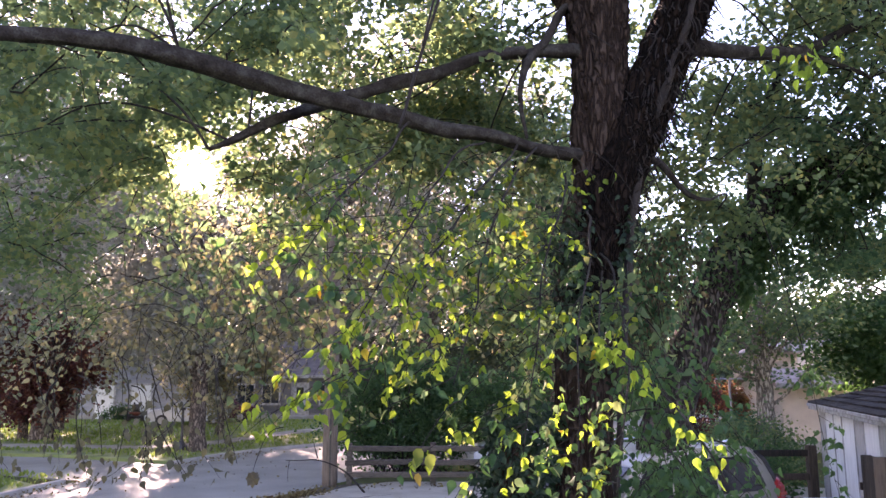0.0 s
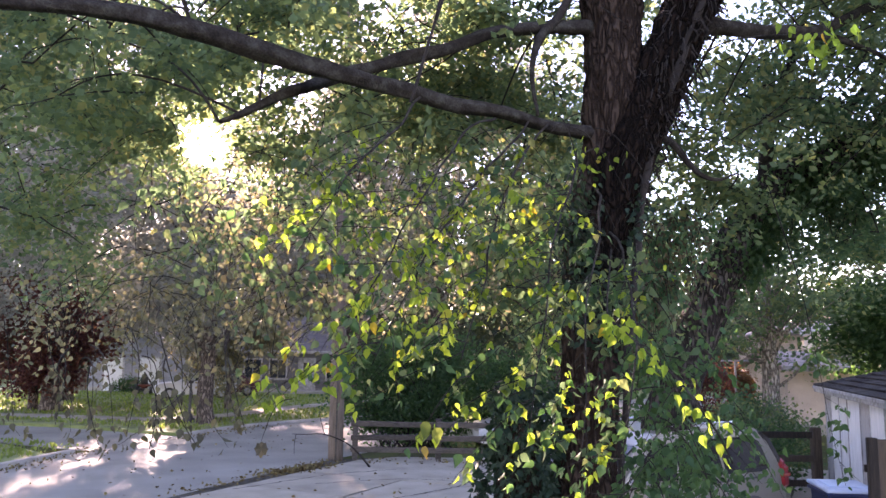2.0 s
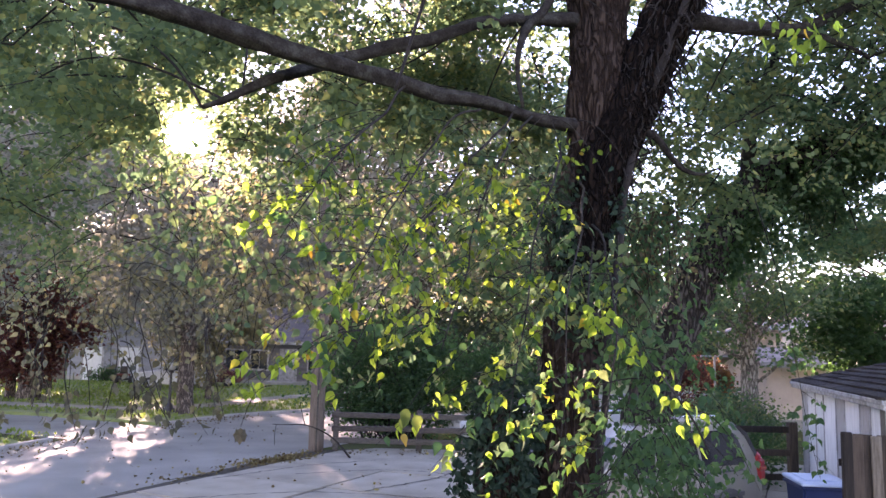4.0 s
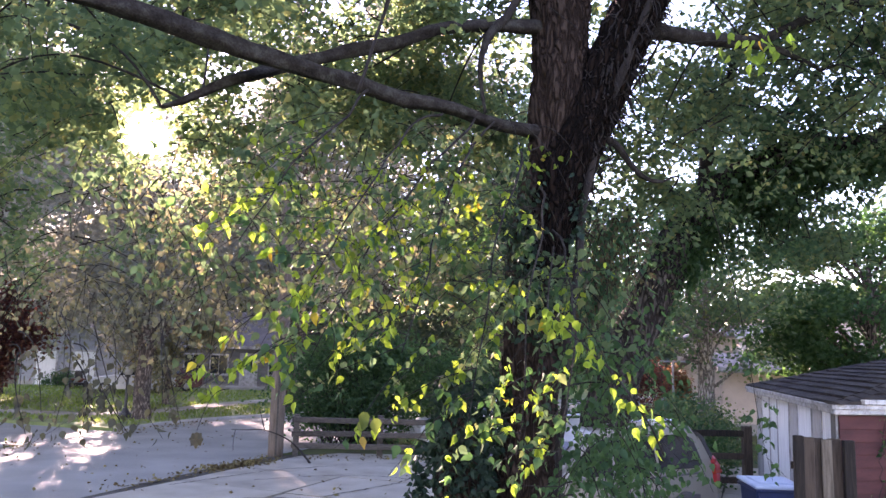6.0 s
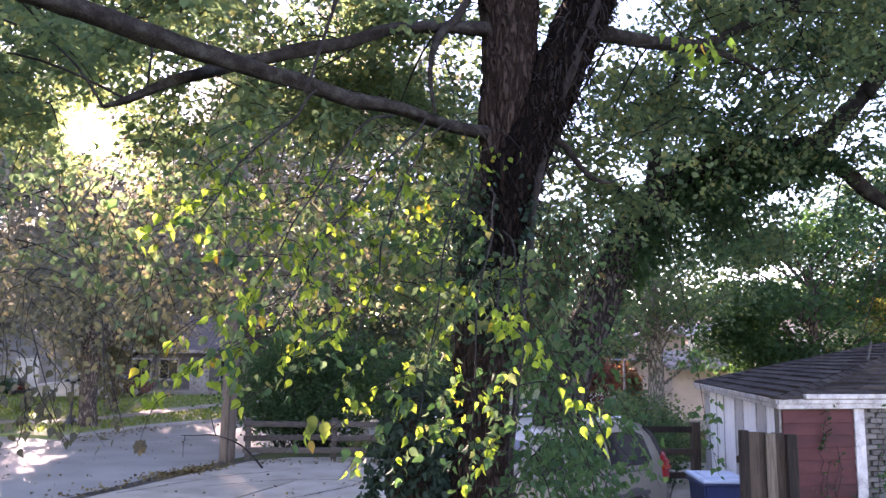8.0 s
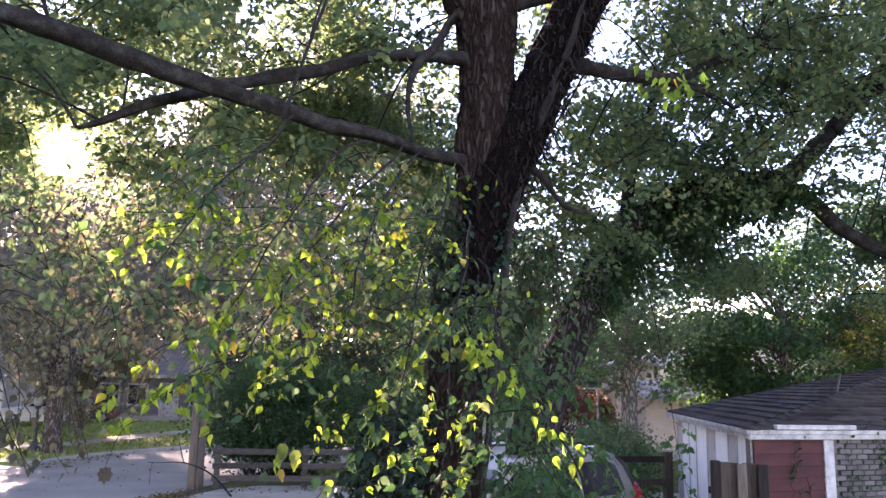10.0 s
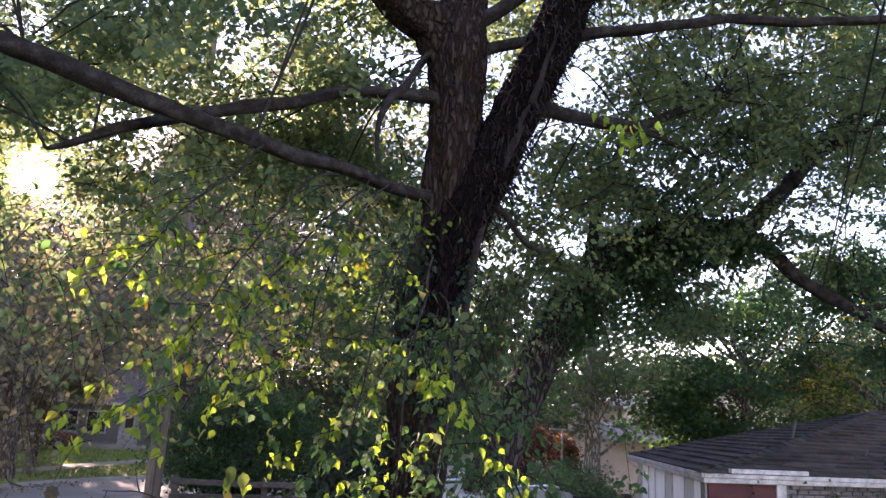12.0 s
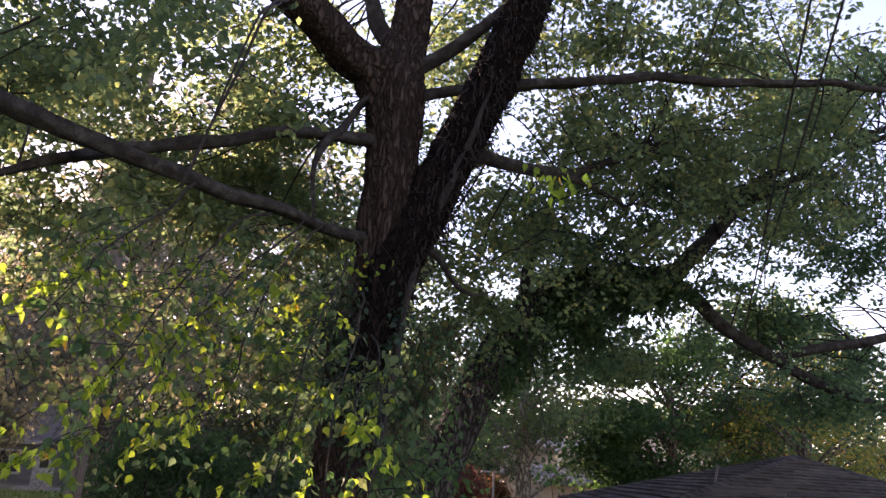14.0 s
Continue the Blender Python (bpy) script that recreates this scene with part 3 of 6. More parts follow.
def clump_leaves(rng, centres, per, spread, droop=0.5, lane=0.4):
    c = np.repeat(centres, per, axis=0)
    o = rng.normal(0, 1, c.shape) * np.array(spread)
    o[:, 2] -= np.abs(rng.normal(0, droop, len(c)))
    p = c + o
    if lane < 1:
        p = p[~in_sun_lane(p) | (rng.random(len(p)) < lane)]
        p = p[~in_sun_gap(p)]
        p = p[~in_road_lane(p) | (rng.random(len(p)) < 0.62)]
    return p


def with_gaps(p, size, keep, seed=1):
    """Thins leaves out in soft-edged hollows of about the given size, so that crowns break into masses."""
    g = np.random.default_rng(seed)
    f = np.zeros(len(p))
    for k in range(7):
        d = g.normal(0, 1, 3)
        d *= 2 * np.pi / (size * g.uniform(1.2, 3.0)) / np.linalg.norm(d)
        f += np.sin(p @ d + g.uniform(0, 6.3))
    cut = np.quantile(f, 1 - keep)
    return p[f + g.normal(0, 0.25, len(p)) > cut]


def boughs(rng, c, r, n, length, per, side=0.2, thick=0.06):
    """Leafy sprays: flat drooping boughs with leaves along them; returns leaf points and the boughs' lines."""
    starts = ball_points(rng, n, c, r, 0.1)
    pts, lines = [], []
    for s in starts:
        az = rng.uniform(0, 2 * np.pi)
        ln = length * rng.uniform(0.6, 1.3)
        u = np.linspace(-0.5, 0.5, 9)[:, None]
        d = np.array((math.cos(az), math.sin(az), rng.normal(-0.1, 0.2)))
        q = s + d * u * ln
        q[:, 2] -= 0.35 * ln * (u[:, 0] + 0.5) ** 2
        q += np.cumsum(rng.normal(0, 0.02, q.shape), axis=0)
        lines.append(np.hstack([q, 0.012 - 0.009 * (u + 0.5)]))
        k = rng.integers(0, 9, per)
        w = side * (0.4 + 0.6 * np.sin((k + 1) / 10 * np.pi))
        p = q[k] + rng.normal(0, 1, (per, 3)) * np.stack([w, w, np.full(per, thick)], -1)
        p[:, 2] -= np.abs(rng.normal(0, 0.1, per))
        pts.append(p)
    return np.vstack(pts), lines


def open_lane(rng, p, lane):
    p = p[~in_sun_lane(p) | (rng.random(len(p)) < lane)]
    return p[~in_sun_gap(p)]


def twig_to(rng, a, b, r0, r1, sag=0.1, n=6):
    a, b = np.array(a, float), np.array(b, float)
    t = np.linspace(0, 1, n)[:, None]
    p = a + (b - a) * t
    off = rng.normal(0, 1, 3) * np.linalg.norm(b - a) * 0.08
    p += np.sin(t * np.pi) * off
    p[:, 2] += np.sin(t[:, 0] * np.pi) * sag * np.linalg.norm(b - a)
    return np.hstack([p, r0 + (r1 - r0) * t])


def far_tree(name, x, y, h, r, crown_r, base, mat, label, seed, leaves=9000, size=0.2, group="", bark="bark_far", lean=0.0, clumps=130):
    """A tapered trunk, limbs and a ragged crown of separate leaves."""
    rng = np.random.default_rng(seed)
    t = thing(name, pose(x, y, 0), label, "tree", group)
    top = (lean * h * 0.3, 0, h * 0.72)
    limb("trunk", [(0, 0, -0.1, r * 1.5), (0, 0, 0.35, r * 1.1), (lean * h * 0.1, 0, h * 0.3, r * 0.85), (*top, r * 0.3)], M[bark], t, 12, 0.4, 0.2, 0.05, seed)
    cz = (base + h) / 2
    cs = ball_points(rng, clumps, (0, 0, cz), (crown_r, crown_r, (h - base) / 2), 0.45)
    tw = []
    for k in range(0, clumps, 3):
        z0 = min(max(cs[k, 2] - crown_r * 0.5, base * 0.7), h * 0.7)
        tw.append(twig_to(rng, (lean * z0 * 0.3, 0, z0), cs[k], r * 0.22, 0.015, 0.08))
    tw = [w for w in tw if not in_sun_gap(w[:, :3] + np.array((x, y, 0))).any()]
    tw.sort(key=lambda w: -float(np.linalg.norm(w[-1, :3] - w[0, :3])))
    for w in tw[:7]:
        limb("limb", [tuple(q) for q in w], M[bark], t, 6, 0.5, 0.1)
    many_twigs("branchwork", tw[7:], M[bark], t)
    per = max(8, int(leaves * 1.35) // clumps)
    p = clump_leaves(rng, cs + np.array((x, y, 0)), per, (crown_r * 0.12 + 0.15, crown_r * 0.12 + 0.15, crown_r * 0.06 + 0.06), 0.25) - np.array((x, y, 0))
    p = with_gaps(p[p[:, 2] > 0.25], crown_r * 0.45, 0.72, seed)
    leaf_cloud("crown", p, size, M[mat], t, rng)
    return t


def bush(name, x, y, r, mat, label, seed, leaves=4000, size=0.09, z0=0.0, category="bush", clumps=60):
    rng = np.random.default_rng(seed)
    t = thing(name, pose(x, y, 0), label, category)
    cs = ball_points(rng, clumps, (0, 0, z0 + r[2] * 0.95), (r[0], r[1], r[2]), 0.3)
    cs = cs[cs[:, 2] > 0.05]
    many_twigs("stem_growth", [twig_to(rng, (rng.normal(0, r[0] * 0.25), rng.normal(0, r[1] * 0.25), 0), c, 0.02, 0.006) for c in cs[::2]], M["vine"], t)
    p = clump_leaves(rng, cs + np.array((x, y, 0)), max(6, leaves // len(cs)), (r[0] * 0.2, r[1] * 0.2, r[2] * 0.15), 0.1, 1.0) - np.array((x, y, 0))
    p = p[p[:, 2] > 0.03]
    leaf_cloud("foliage", p, size, M[mat], t, rng)
    return t


# ---- ground, road, pavement ----
def sheet(name, x0, x1, y0, y1, step, mat, z=0.0, rough=0.0):
    nx, ny = int((x1 - x0) / step), int((y1 - y0) / step)
    vs = [(x0 + (x1 - x0) * i / nx, y0 + (y1 - y0) * j / ny, z) for j in range(ny + 1) for i in range(nx + 1)]
    fs = [(j * (nx + 1) + i, j * (nx + 1) + i + 1, (j + 1) * (nx + 1) + i + 1, (j + 1) * (nx + 1) + i) for j in range(ny) for i in range(nx)]
    return mesh_ob(name, vs, fs, mat)


ground = tagged(sheet("ground", -1500, 1500, -1500, 1500, 250, M["dirt"], -0.02), "patchy soil and thin grass around the street", "ground", kind="structure")

ROAD_R = [(-9.4, 4), (-6.6, 12), (-5.3, 15.4), (-4.05, 18.6), (-3.05, 20.9), (-1.2, 24.5), (2.2, 30), (8, 38), (16, 46), (40, 66)]
ROAD_L = [(-14.5, 4), (-11.6, 12), (-10.5, 18), (-9.9, 22), (-8.6, 26), (-7.3, 29.5), (-4.9, 32.7), (2, 40), (10, 48), (34, 70)]


def smooth2(pts, n):
    c = curve_through([(x, y, 0, 1) for x, y in pts], 0.6)
    t = np.linspace(0, len(c) - 1, n)
    i = np.arange(len(c))
    return np.stack([np.interp(t, i, c[:, 0]), np.interp(t, i, c[:, 1])], -1)


RL, RR = smooth2(ROAD_L, 90), smooth2(ROAD_R, 90)
_v, _f = [], []
for a, b in zip(RL, RR):
    for k in range(7):
        q = a + (b - a) * k / 6
        _v.append((q[0], q[1], 0.03 * (1 - abs(k - 3) / 3)))
for i in range(89):
    for k in range(6):
        _f.append((i * 7 + k, i * 7 + k + 1, i * 7 + k + 8, i * 7 + k + 7))
road = tagged(mesh_ob("road", _v, _f, M["asphalt"], None, True), "worn grey asphalt street with dappled sunlight", "road", kind="structure")

side_drive = tagged(part("side_drive", prism(bmesh.new(), [(-9.85, 22.0), (-8.65, 25.9), (-13.6, 28.2), (-24, 30.5), (-24, 27), (-14.2, 24.2)], -0.03, 0.016), M["asphalt"]), "grey asphalt side drive joining the street", "driveway", kind="structure")


def kerb_along(name, pts, w, h, label):
    n = len(pts)
    vs, fs = [], []
    for i in range(n):
        d = pts[min(i + 1, n - 1)] - pts[max(i - 1, 0)]
        d /= np.linalg.norm(d)
        s = np.array((-d[1], d[0])) * w
        a, b = pts[i], pts[i] + s
        vs += [(a[0], a[1], -0.03), (a[0] + s[0] * 0.12, a[1] + s[1] * 0.12, h * 0.85), (a[0] + s[0] * 0.3, a[1] + s[1] * 0.3, h), (b[0], b[1], h), (b[0], b[1], -0.03)]
    for i in range(n - 1):
        for k in range(4):
            fs.append((i * 5 + k, i * 5 + k + 1, i * 5 + k + 6, i * 5 + k + 5))
    return tagged(mesh_ob(name, vs, fs, M["kerb"]), label, "kerb", kind="structure")


_far = RL[(RL[:, 1] > 25.8)]
kerb_along("kerb_far", _far, 0.16, 0.11, "low concrete kerb along the far lawn")
_nearL = RL[(RL[:, 1] < 22.1)]
kerb_along("kerb_corner", _nearL, 0.16, 0.11, "low concrete kerb at the grass corner")

# lawns stand a kerb's height above the road
_far_lawn = [tuple(q + np.array((-0.1, 0.1))) for q in _far[::2]] + [(30, 110), (-70, 110), (-70, 34), (-24, 30.7), (-13.6, 28.4)]
lawn_far = tagged(part("lawn_far", prism(bmesh.new(), _far_lawn, -0.05, 0.1), M["grass"]), "mown green lawn across the street in patchy sun", "lawn", kind="structure")
_corner = [tuple(q + np.array((-0.12, 0))) for q in _nearL[::2]] + [(-14.2, 24.0), (-24, 26.8), (-40, 28), (-40, 4)]
lawn_corner = tagged(part("lawn_corner", prism(bmesh.new(), _corner, -0.05, 0.1), M["grass"]), "grass corner with fallen leaves beside the side drive", "lawn", kind="structure")

# far pavement: slabs on a curved line
walk_line = smooth2([(-26, 33.4), (-16, 31.8), (-11.5, 31.0), (-9.3, 33.2), (-7.6, 38), (-5.6, 42.5), (-1, 49), (8, 58)], 40)
pavement = tagged(new("pavement"), "pale concrete pavement slabs through the far lawn", "pavement", kind="structure")
for i in range(39):
    a, b = walk_line[i], walk_line[i + 1]
    d = (b - a) / np.linalg.norm(b - a)
    s = np.array((-d[1], d[0])) * 0.62
    a2, b2 = a + d * 0.012, b - d * 0.012
    part("slab", prism(bmesh.new(), [tuple(a2 - s), tuple(b2 - s), tuple(b2 + s), tuple(a2 + s)], 0.02, 0.125), M["concrete"], pavement)

# concrete apron in front of the fence, laid in big cracked slabs
apron = tagged(new("apron"), "pale cracked concrete apron beside the street", "driveway", kind="structure")
_u, _w = np.array((0.43, 0.903)), np.array((0.903, -0.43))
_rng = np.random.default_rng(5)
apron_bed = part("bed", prism(bmesh.new(), [(-9.3, 4), (-6.55, 12), (-5.25, 15.4), (-4.0, 18.6), (-3.0, 20.85), (-2.2, 21.4), (9, 21.4), (9, 4)], -0.05, 0.006), M["joint"], apron, "dark soil in the joints")
for i in range(-3, 6):
    for j in range(0, 6):
        o = np.array((-6.35, 12.6)) + _u * i * 2.3 + _w * (j * 2.6 + 0.07)
        q = [o + _u * 0.02 + _w * 0.02, o + _u * 2.28 + _w * 0.02, o + _u * 2.28 + _w * 2.58, o + _u * 0.02 + _w * 2.58]
        q = [c + _rng.normal(0, 0.015, 2) for c in q]
        if max(c[1] for c in q) > 21.9 or min(c[1] for c in q) < 5:
            q = [np.array((c[0], min(max(c[1], 5.0), 21.6))) for c in q]
            if max(c[1] for c in q) - min(c[1] for c in q) < 0.6:
                continue
        z = 0.022 + _rng.normal(0, 0.004)
        part("slab", prism(bmesh.new(), [tuple(c) for c in q], -0.03, z), M["concrete"], apron)


def crack(pts, w, z):
    c = curve_through([(x, y, 0, 1) for x, y in pts], 0.12)
    rng = np.random.default_rng(int(abs(pts[0][0] * 100)))
    vs, fs = [], []
    for i in range(len(c)):
        d = c[min(i + 1, len(c) - 1), :2] - c[max(i - 1, 0), :2]
        d /= np.linalg.norm(d)
        s = np.array((-d[1], d[0])) * w * rng.uniform(0.3, 1.2)
        o = c[i, :2] + rng.normal(0, 0.02, 2)
        vs += [(*(o + s), z), (*(o - s), z)]
    for i in range(len(c) - 1):
        fs.append((2 * i, 2 * i + 1, 2 * i + 3, 2 * i + 2))
    return mesh_ob("crack", vs, fs, M["joint"], apron)


crack([(-5.1, 15.9), (-3.9, 17.9), (-3.2, 19.6), (-2.4, 20.6)], 0.05, 0.034)
crack([(-4.3, 16.2), (-2.6, 18.3), (-1.2, 19.2)], 0.03, 0.034)
crack([(-2.8, 17.0), (-0.8, 17.8), (1.2, 17.2)], 0.025, 0.034)
crack([(-1.2, 15.2), (0.4, 17.2), (0.9, 19.4)], 0.03, 0.034)
crack([(-4.6, 14.0), (-2.2, 15.0), (0.6, 14.6)], 0.03, 0.034)


# ---- sun in the sky ----
# added glowing ball, about six times the sun's true width, imitates its glare
_bm = bmesh.new()
bmesh.ops.create_icosphere(_bm, subdivisions=3, radius=62.0)
sun_ball = tagged(part("sun", _bm, M["sunglow"], smooth=True), "low white sun drawn as wide as its glare, behind the leaves", "sun", kind="structure")
sun_ball.location = SUN * 2200


# ---- utility pole ----
def utility_pole():
    t = thing("utility_pole", pose(-2.9, 20.95, 0), "weathered brown wooden utility pole at the fence end", "pole")
    limb("shaft", [(0, 0, -0.1, 0.2), (0, 0, 2.5, 0.185), (0.02, 0, 6, 0.17), (0.03, 0, 11, 0.155), (0.04, 0, 15.8, 0.14)], M["pole"], t, 16, 0.3, 0.05)
    part("ground_wire_cover", boxes([((0.03, -0.197, 1.6), (0.05, 0.03, 3.2))], 0.006), M["greywood"], t)
    return t


utility_pole()


# ---- rail fence ----
def rail_fence():
    t = thing("rail_fence", pose(0, 0, 0), "weathered grey wooden post and rail fence", "fence")
    for x, y in [(-2.4, 21.05), (-0.2, 21.2), (2.0, 21.3), (4.2, 21.3)]:
        part("post", boxes([((x, y, 0.54), (0.15, 0.15, 1.08), 0.1)], 0.012), M["greywood"], t)
    for z, tilt in [(0.93, 0.012), (0.59, -0.012), (0.27, 0.008)]:
        for x0, x1 in [(-2.45, -0.2), (-0.2, 2.0), (2.0, 4.2)]:
            part("rail", boxes([(((x0 + x1) / 2, 21.03, z), (x1 - x0 + 0.12, 0.07, 0.14), 0.04, (0.12, tilt))], 0.012), M["greywood"], t)
    return t


rail_fence()


# ---- yard lamp ----
def yard_lamp():
    t = thing("yard_lamp", pose(-9.75, 30.1, 0.1), "black iron yard lamp with a dull glass globe on the verge", "lamp")
    part("base", cyl(cyl(bmesh.new(), (0, 0, 0), (0, 0, 0.16), 0.24, 0.2, 14), (0, 0, 0.16), (0, 0, 0.34), 0.16, 0.08, 14), M["black"], t)
    part("pole", cyl(bmesh.new(), (0, 0, 0.3), (0, 0, 1.5), 0.06, 0.045), M["black"], t)
    part("collar", cyl(bmesh.new(), (0, 0, 1.46), (0, 0, 1.56), 0.09, 0.12), M["black"], t)
    bm = bmesh.new()
    bmesh.ops.create_uvsphere(bm, u_segments=16, v_segments=10, radius=0.17, matrix=Matrix.Translation((0, 0, 1.7)))
    part("globe", bm, M["globe"], t, "dull smoky glass globe", True)


yard_lamp()


# ---- vehicles ----
def extrude_profile(prof, half, inset=0.0, bevel=0.03):
    """A car body from its side outline (x along, z up), drawn in a little towards the roof."""
    bm = bmesh.new()
    zs = [z for _, z in prof]
    lo, hi = min(zs), max(zs)

    def hw(z):
        k = max(0.0, (z - lo) / (hi - lo) - 0.45) / 0.55
        return half - inset * k ** 1.3
    l = [bm.verts.new((x, -hw(z), z)) for x, z in prof]
    r = [bm.verts.new((x, hw(z), z)) for x, z in prof]
    n = len(prof)
    bm.faces.new(l), bm.faces.new(r[::-1])
    for i in range(n):
        bm.faces.new((l[i], r[i], r[(i + 1) % n], l[(i + 1) % n]))
    bmesh.ops.recalc_face_normals(bm, faces=bm.faces)
    side = [e for e in bm.edges if abs(e.verts[0].co.y - e.verts[1].co.y) < 0.15 and e.calc_face_angle(0) > 0.6]
    bmesh.ops.bevel(bm, geom=side, offset=bevel, segments=2, affect="EDGES", clamp_overlap=True)
    return bm


def side_pane(poly, half, inset, lo, hi, y_sign, proud=0.012):
    bm = bmesh.new()

    def hw(z):
        k = max(0.0, (z - lo) / (hi - lo) - 0.45) / 0.55
        return half - inset * k ** 1.3
    a = [bm.verts.new((x, y_sign * (hw(z) + proud), z)) for x, z in poly]
    b = [bm.verts.new((x, y_sign * (hw(z) - 0.02), z)) for x, z in poly]
    n = len(poly)
    bm.faces.new(a), bm.faces.new(b[::-1])
    for i in range(n):
        bm.faces.new((a[i], a[(i + 1) % n], b[(i + 1) % n], b[i]))
    bmesh.ops.recalc_face_normals(bm, faces=bm.faces)
    return bm


def wheel(parent, x, y, r):
    w = part("wheel", cyl(bmesh.new(), (x, y - 0.1, r), (x, y + 0.1, r), r, r, 24), M["rubber"], parent)
    s = 1 if y > 0 else -1
    part("rim", cyl(bmesh.new(), (x, y + s * 0.095, r), (x, y + s * 0.115, r), r * 0.62, r * 0.56, 18), M["steel"], w)
    return w


def minivan():
    """Front towards -x of its own frame, tail at x = 0."""
    ang = radians(34)
    t = thing("minivan", pose(4.85, 13.4, 0, 0, 0, math.degrees(ang)), "champagne minivan parked on the drive under the tree", "car")
    half, inset, lo, hi = 0.93, 0.2, 0.28, 1.75
    prof = [(-0.02, 0.45), (-0.0, 0.75), (-0.03, 1.02), (-0.12, 1.25), (-0.3, 1.58), (-0.48, 1.7), (-0.75, 1.74), (-1.8, 1.75), (-2.75, 1.71), (-3.15, 1.58), (-3.75, 1.12), (-4.3, 0.98), (-4.72, 0.85),
            (-4.82, 0.62), (-4.8, 0.4), (-4.6, 0.28), (-0.2, 0.28)]
    part("body", extrude_profile(prof, half, inset, 0.05), M["vanpaint"], t, smooth=False)
    for s in (-1, 1):
        part("quarter_window", side_pane([(-0.42, 1.14), (-0.55, 1.52), (-0.75, 1.6), (-1.5, 1.6), (-1.5, 1.1), (-0.6, 1.08)], half, inset, lo, hi, s), M["carglass"], t, "dark tinted glass")
        part("sliding_window", side_pane([(-1.57, 1.1), (-1.57, 1.6), (-2.5, 1.58), (-2.5, 1.1)], half, inset, lo, hi, s), M["carglass"], t, "dark tinted glass")
        part("door_window", side_pane([(-2.57, 1.1), (-2.57, 1.58), (-3.0, 1.52), (-3.55, 1.12)], half, inset, lo, hi, s), M["carglass"], t, "dark tinted glass")
        part("tailgate_glass", side_pane([(-0.07, 1.16), (-0.24, 1.54), (-0.42, 1.66), (-0.5, 1.64), (-0.33, 1.5), (-0.17, 1.18)], half, inset, lo, hi, s, 0.006), M["carglass"], t, "dark wrapped tailgate glass")
        part("side_moulding", side_pane([(-0.55, 0.62), (-0.55, 0.68), (-3.7, 0.68), (-3.7, 0.62)], half, inset, lo, hi, s, 0.02), M["plastic"], t, "dark rubbing strip")
        part("door_rail", side_pane([(-0.55, 0.99), (-0.55, 1.015), (-1.75, 1.015), (-1.75, 0.99)], half, inset, lo, hi, s, 0.012), M["plastic"], t, "dark slider groove")
        light = part("tail_light", boxes([((-0.04, s * 0.82, 0.97), (0.2, 0.24, 0.36)), ((-0.09, s * 0.83, 1.16), (0.16, 0.18, 0.16))], 0.05), M["taillight"], t, "red tail light lens")
        part("turn_lens", boxes([((-0.035, s * 0.825, 0.99), (0.205, 0.25, 0.08))], 0.02), M["amber"], light, "amber turn lens")
        part("roof_rail", limb_bm([(-0.7, s * 0.62, 1.76, 0.018), (-0.9, s * 0.62, 1.81, 0.018), (-2.4, s * 0.62, 1.8, 0.018), (-2.6, s * 0.62, 1.74, 0.018)]), M["chrome"], t, "bright roof rail")
        part("mirror", boxes([((-3.35, s * 1.03, 1.08), (0.12, 0.2, 0.15))], 0.03), M["vanpaint"], t)
        part("door_handle", boxes([((-2.3, s * 0.95, 0.9), (0.18, 0.03, 0.04))], 0.01), M["vanpaint"], t)
        for x in (-0.92, -3.85):
            wheel(t, x, s * 0.82, 0.33)
            part("wheel_arch", arch_bm(x, s * 0.935, 0.33, 0.4), M["plastic"], t)
    part("rear_window", boxes([((-0.155, 0, 1.36), (0.02, 1.3, 0.42), 0.0, (0, -0.5))], 0.006), M["carglass"], t, "dark rear window")
    part("rear_bumper", boxes([((0.02, 0, 0.5), (0.16, 1.82, 0.24))], 0.05), M["vanpaint"], t)
    part("bumper_step", boxes([((0.03, 0, 0.63), (0.13, 1.4, 0.02))], 0.006), M["plastic"], t)
    part("plate_panel", boxes([((0.0, 0, 0.82), (0.02, 0.34, 0.17))], 0.006), M["trim"], t)
    part("windscreen", boxes([((-3.46, 0, 1.36), (0.02, 1.36, 0.68), 0.0, (0, 0.92))], 0.006), M["carglass"], t)
    return t


def limb_bm(pts):
    v, f = tube(pts, 8, 0.08)
    bm = bmesh.new()
    bv = [bm.verts.new(q) for q in v]
    for q in f:
        bm.faces.new([bv[i] for i in q])
    return bm


def arch_bm(x, y, z, r):
    bm = bmesh.new()
    ring = []
    for k in range(13):
        a = math.pi * k / 12
        for rr in (r - 0.04, r + 0.02):
            for d in (-0.012, 0.012):
                ring.append(bm.verts.new((x + rr * math.cos(a), y + d, z + rr * math.sin(a))))
    for k in range(12):
        i = k * 4
        for a, b in ((0, 1), (1, 3), (3, 2), (2, 0)):
            bm.faces.new((ring[i + a], ring[i + b], ring[i + 4 + b], ring[i + 4 + a]))
    return bm


